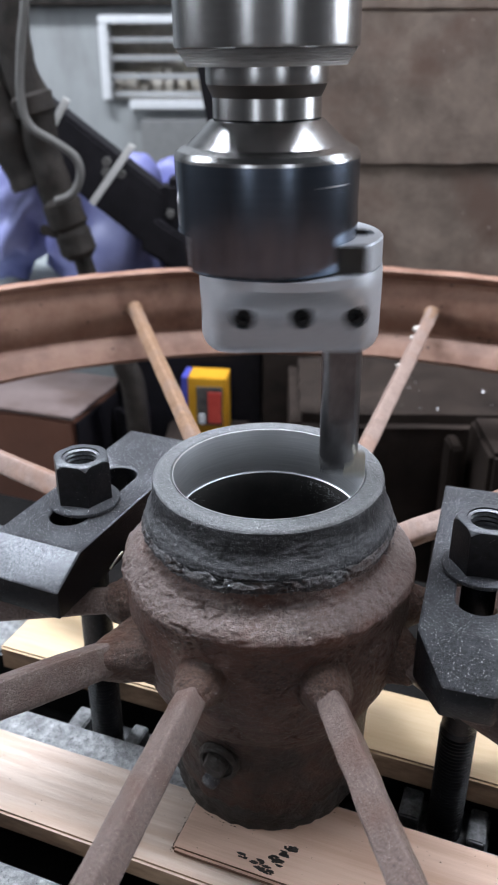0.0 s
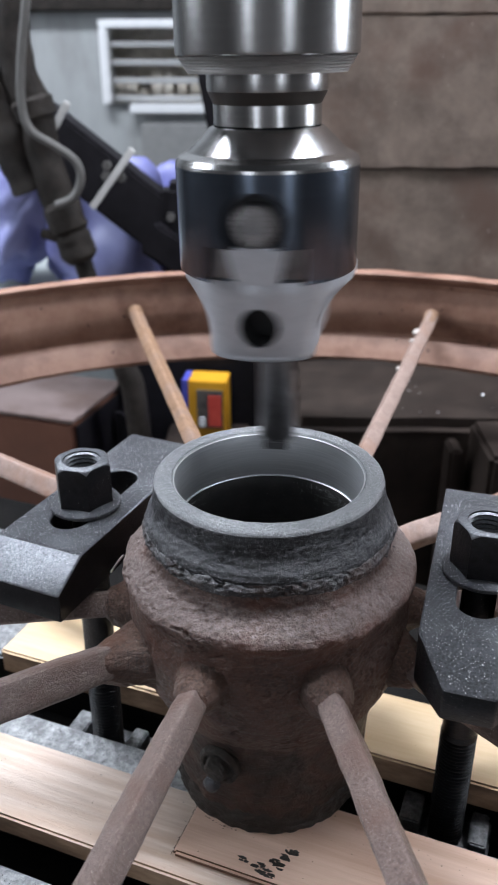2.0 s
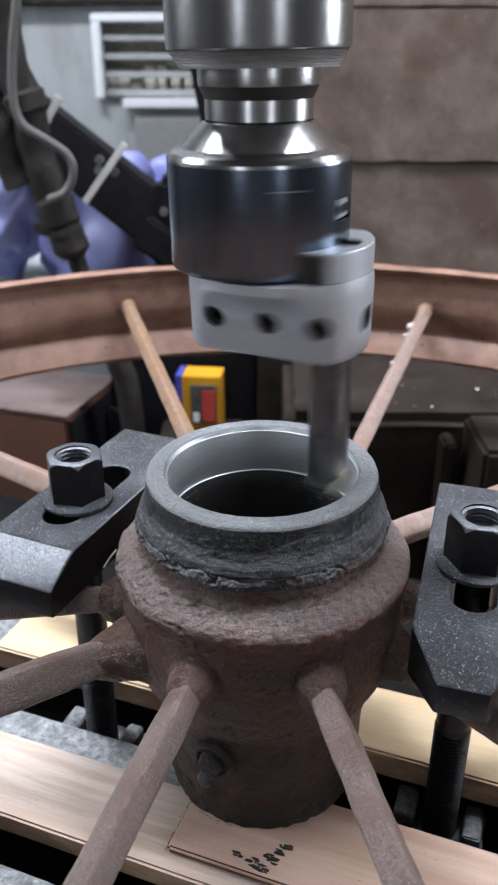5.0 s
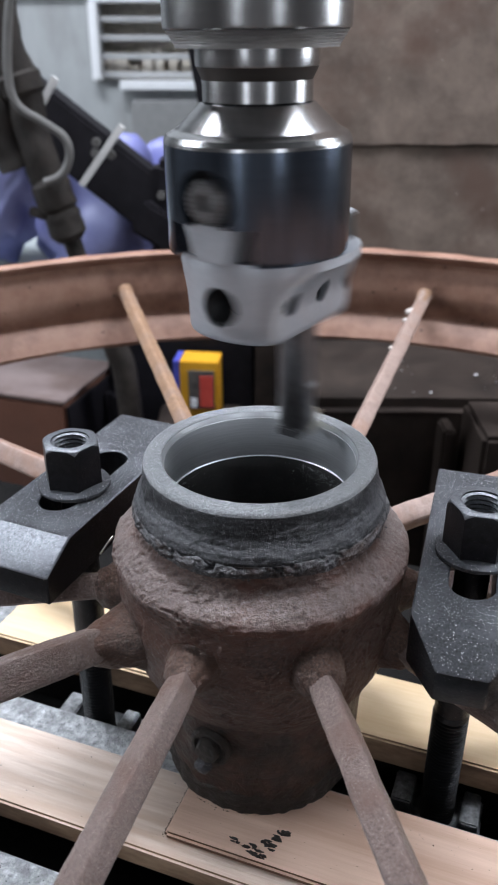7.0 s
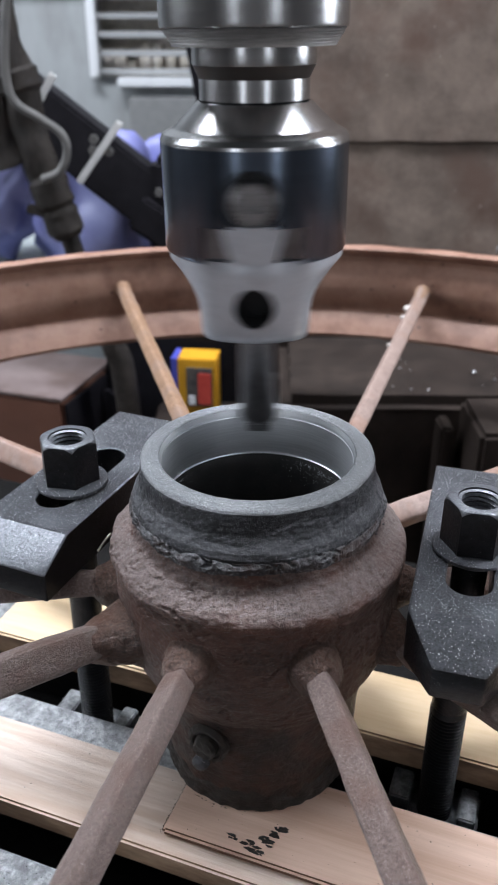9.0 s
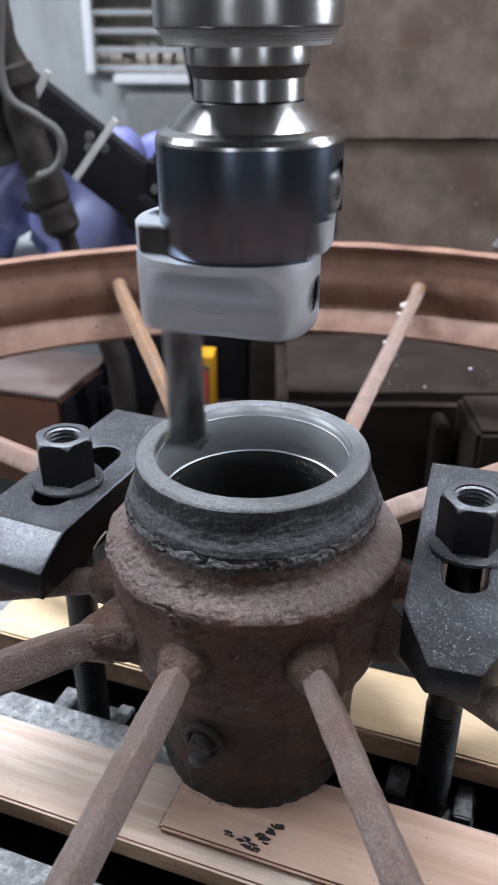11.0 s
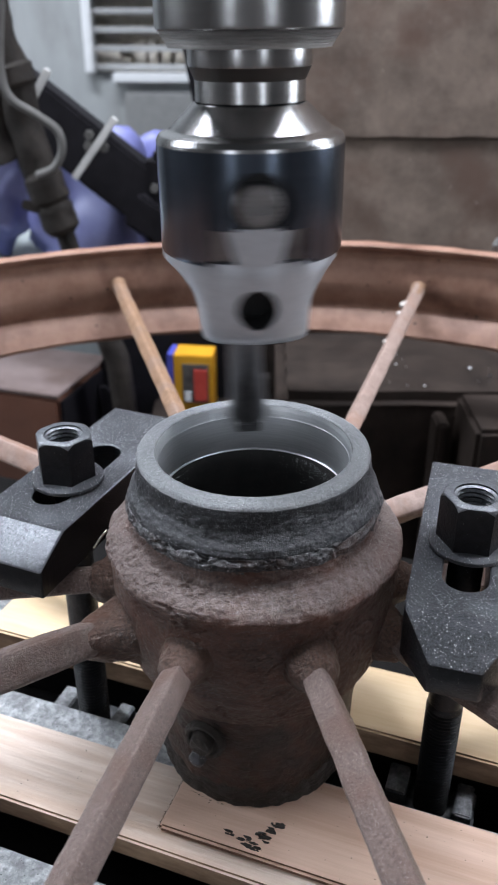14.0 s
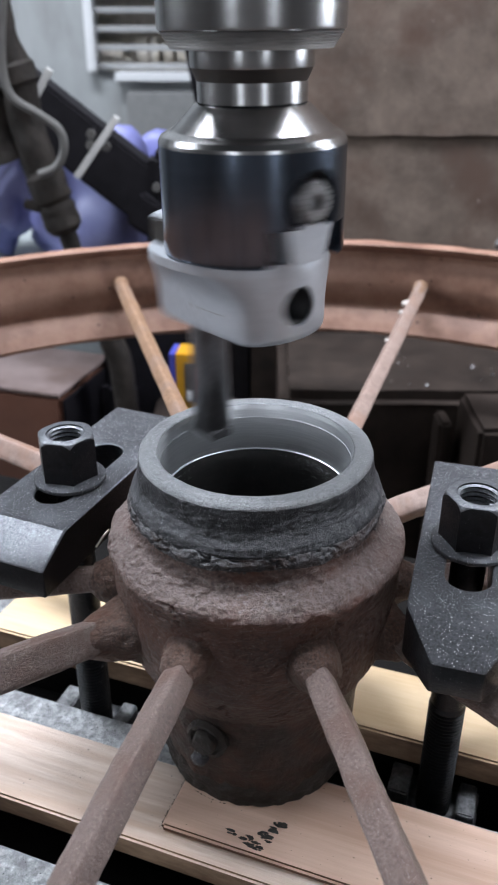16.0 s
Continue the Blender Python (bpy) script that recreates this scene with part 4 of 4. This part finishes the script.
part("beam", slab(A0, A1, 0.072, 0.05), BLACKARM, arm)
part("lower_beam", slab((-0.16, -0.02, 0.155), (0.03, -0.02, 0.035), 0.045, 0.04), BLACKARM, arm)
part("end_housing", block(-0.140, 0.03, -0.03, 0.03, 0.08, 0.222, 0.01), BLACKARM, arm)
for a, b in (((-0.250, -0.038, 0.321), (-0.271, -0.038, 0.290)), ((-0.172, -0.038, 0.266), (-0.230, -0.038, 0.193))):
    part("cable_tie", slab(a, b, 0.009, 0.006, 0.001), TIE, arm, "white nylon cable tie")
for x, z in ((-0.208, 0.245), (-0.210, 0.232), (-0.190, 0.230), (-0.128, 0.180)):
    part("bolt_head", rod((x, -0.034, z), (x, -0.026, z), 0.006, segs=6), CABLE, arm)
single("slanted_post", slab((-0.105, 0.95, 0.42), (-0.065, 0.95, 0.2), 0.022, 0.03), BLACKARM, "black slanted steel post behind the spindle", "post")
hose = thing("hydraulic_hose", "brown dirty rubber hose bundle hanging beside the arm", "hose", pose(0, 0.70, 0))
part("hose_run", rough(tube([(-0.291, 0.00, 0.477), (-0.299, 0.00, 0.404), (-0.294, 0.00, 0.354), (-0.279, 0.00, 0.310), (-0.277, 0.00, 0.268), (-0.265, 0.00, 0.222), (-0.255, 0.00, 0.184)], 0.0215, 14), 0.003, 40), HOSE, hose)
part("hose_run", tube([(-0.255, 0.00, 0.184), (-0.245, 0.00, 0.152), (-0.237, 0.00, 0.123), (-0.225, 0.00, 0.070)], 0.0120, 12), HOSE, hose)
part("hose_run", rough(tube([(-0.347, 0.01, 0.356), (-0.329, 0.01, 0.313), (-0.316, 0.01, 0.284), (-0.306, 0.01, 0.247), (-0.296, 0.01, 0.220)], 0.027, 14), 0.004, 35, 3), HOSE, hose)
part("fitting", rough(aim(lathe(fine([(0.016, 0), (0.024, 0.006), (0.025, 0.034), (0.020, 0.040), (0.023, 0.046), (0.023, 0.070), (0.015, 0.078)], 0.004), 16), (-0.260, -0.010, 0.210), (-0.239, -0.010, 0.139)), 0.002, 60), HOSE, hose, "dull metal hose fitting")
part("fitting", rough(aim(lathe(fine([(0.021, 0), (0.0255, 0.004), (0.0255, 0.022), (0.021, 0.026)], 0.004), 16), (-0.283, -0.010, 0.329), (-0.274, -0.010, 0.298)), 0.002, 60), HOSE, hose, "dull metal hose fitting")
part("lever", slab((-0.284, -0.020, 0.173), (-0.251, -0.020, 0.164), 0.012, 0.01, 0.002), HOSE, hose)
single("grey_cable", tube([(-0.263, 0.66, 0.457), (-0.268, 0.66, 0.425), (-0.279, 0.66, 0.375), (-0.285, 0.66, 0.327), (-0.278, 0.66, 0.296), (-0.251, 0.66, 0.278), (-0.228, 0.66, 0.261), (-0.224, 0.66, 0.240), (-0.235, 0.66, 0.219), (-0.256, 0.66, 0.210)], 0.0052, 10), CABLE, "thin grey cable looping over the hoses", "cable")


def bag(name, at, sx, sy, sz, seed, label):
    bm = bmesh.new()
    bmesh.ops.create_icosphere(bm, subdivisions=4, radius=1)
    for v in bm.verts:
        p = v.co * 1.6 + Vector((seed, 0, seed))
        v.co += 0.025 * Vector((noise.cell(p * 2.2), noise.cell(p * 2.2 + Vector((5, 0, 0))), noise.cell(p * 2.2 + Vector((0, 5, 0)))))
        f = 1 + 0.36 * noise.noise(p * 0.8) + 0.42 * abs(noise.noise(p * 1.2)) - 0.10 * abs(noise.noise(p * 2.6 + Vector((3, 1, 2))))
        v.co = Vector((v.co.x * sx, v.co.y * sy, v.co.z * sz)) * f
    return single(name, bm, CLOTH, label, "plastic bag", at, group="lilac bags", angle=22)


bag("plastic_bag", pose(-0.365, 0.88, 0.165, 0, 12, 0), 0.075, 0.06, 0.085, 1.0, "crumpled lilac plastic bag behind the rim")
bag("plastic_bag", pose(-0.235, 0.87, 0.135, 0, -20, 0), 0.085, 0.06, 0.10, 4.0, "crumpled lilac plastic bag under the arm")
bag("plastic_bag", pose(-0.165, 1.0, 0.125, 0, 5, 0), 0.11, 0.06, 0.078, 7.0, "crumpled lilac plastic bag behind the arm")
# added block whose pale grey stands in for the distant wall
single("work_bench", block(-0.62, -0.2145, 0.80, 1.15, -0.95, 0.055, 0.004), mat("distant_wall_grey", (0.25, 0.28, 0.288), (0.33, 0.36, 0.37), 0.5), "added pale grey block under the bags, for the distant wall", "bench")
# added block, black to fill the dark area behind the rim
single("steel_cabinet", block(-0.213, -0.005, 0.735, 1.15, -0.95, 0.055, 0.004), BLACKARM, "added black block filling the dark area behind the chest", "cabinet")
box = thing("tool_chest", "brown painted steel tool chest with paler top", "tool chest", pose(-0.2536, 0.6216, -0.95, 0, 0, -17))
part("chest_body", block(-0.40, 0.0, 0.0, 0.15, 0, 0.8845, 0.004), CARTON, box)
part("lid", block(-0.4005, 0.0005, -0.0005, 0.1505, 0.885, 0.890, 0.001), mat("paler_brown_lid", (0.115, 0.084, 0.078), (0.18, 0.142, 0.136), 0.45, 0.1, 8, big=(0.085, 0.055, 0.045), big_scale=9), box, "paler grey-brown lid")
part("end_panel", block(0.0006, 0.004, 0.004, 0.146, 0.02, 0.88, 0.001), BLACKARM, box, "black end panel")
single("motor_housing", rough(block(-0.215, -0.165, 0.70, 0.73, -0.95, -0.075, 0.012), 0.002, 20), BLACKARM, "black motor housing beside the chest", "motor")
single("drain_pipe", tube([(-0.200, 0.66, 0.06), (-0.186, 0.66, 0.0), (-0.176, 0.66, -0.04), (-0.168, 0.66, -0.2)], 0.016, 12), HOSE, "dark brown vertical pipe below the rim", "pipe")
pack = thing("spare_part_box", "yellow and blue cardboard packaging with red picture", "box", pose(-0.0775, 0.70, -0.20, 0, 0, -6))
part("carton_body", block(-0.027, 0.026, -0.02, 0.02, 0.09, 0.174, 0.001), YELLOW, pack)
part("side_panel", block(-0.036, -0.0275, -0.02, 0.02, 0.09, 0.174, 0.001), BLUE, pack, "blue end of the carton")
part("printed_panel", block(-0.015, 0.021, -0.0225, -0.0202, 0.105, 0.162, 0.0004), DARKPRINT, pack, "dark printed picture")
part("printed_picture", block(0.001, 0.0195, -0.0243, -0.0227, 0.109, 0.155, 0.0004), RED, pack, "red printed picture")
part("white_spot", block(-0.012, -0.003, -0.0243, -0.0227, 0.108, 0.122, 0.0004), WHITE, pack)
ledge = thing("chip_tray", "oily brown steel chip tray behind the wheel", "tray", pose(0, 0, 0))
part("tray_floor", block(-0.20, 1.2, 0.20, 0.735, -0.32, -0.305), TRAY, ledge)
part("back_step", rough(block(-0.004, 1.2, 0.69, 0.735, -0.304, 0.045, 0.002), 0.001, 20), TRAY, ledge, "raised step along the back")
step = block(0.03, 1.2, 0.48, 0.6895, -0.304, 0.006, 0.012)
bmesh.ops.subdivide_edges(step, edges=[e for e in step.edges if e.calc_length() > 0.1], cuts=24)
part("front_step", rough(step, 0.004, 14, 2), TRAY, ledge, "lower step of the tray")
part("upright", block(0.200, 0.214, 0.44, 0.4755, -0.304, -0.010, 0.003), TRAY, ledge)
part("side_box", block(0.226, 0.45, 0.38, 0.4755, -0.304, 0.012, 0.005), TRAY, ledge)
part("carton_rest", block(-0.14, -0.021, 0.62, 0.735, -0.304, -0.112, 0.004), TRAY, ledge)
chips("tray_chips", "pale curled chips lying on the chip tray", [(rnd.uniform(0.15, 0.34), rnd.uniform(0.50, 0.62), 0.008) for k in range(12)] + [(rnd.uniform(0.0, 0.25), rnd.uniform(0.70, 0.73), 0.045) for k in range(5)], DUST_CHIP, 0.0012, 0.0035, 31)
single("wall_nib", rough(lathe([(0, 0), (0.006, 0.001), (0.007, 0.006), (0.004, 0.012), (0, 0.013)], 10), 0.002, 150), CABLE, "small pale scrap resting on the rim", "scrap", pose(0.2365, 0.4335, 0.1795))


def motions():
    # the spindle turns about 203 rpm clockwise and feeds down 0.435 mm a second
    rows, sink, skin = [], [], []
    for k in range(481):
        t = k / 30
        extra = sum(max(0.0, min(1.0, (t - a) / 0.1)) for a in (2.6, 8.8, 15.0))
        lag = float(np.interp(t, (0, 1.0, 2.0, 2.6, 2.7, 4.2, 6.3, 8.1, 8.6, 9.0, 11.3, 12.5, 13.0, 16.0), (0, 2, 4, 5, 1, -1, 6, 4, 1, 1, -4, -7, -6, -7)))
        rows.append((t, AXIS @ pose(0, 0, HEAD_Z - 0.000435 * t, 0, 0, 0.8 + lag - 1221.3 * t - 40.7 * extra)))
    walk(head, rows)
    for k in range(33):
        skin.append((k / 2, pose(0, 0, 0.1660 - 0.000435 * k / 2)))
        sink.append((k / 2, AXIS @ pose(0, 0, 0.3737 - 0.000435 * k / 2)))
    walk(quill, sink)
    walk(uncut, skin)


motions()
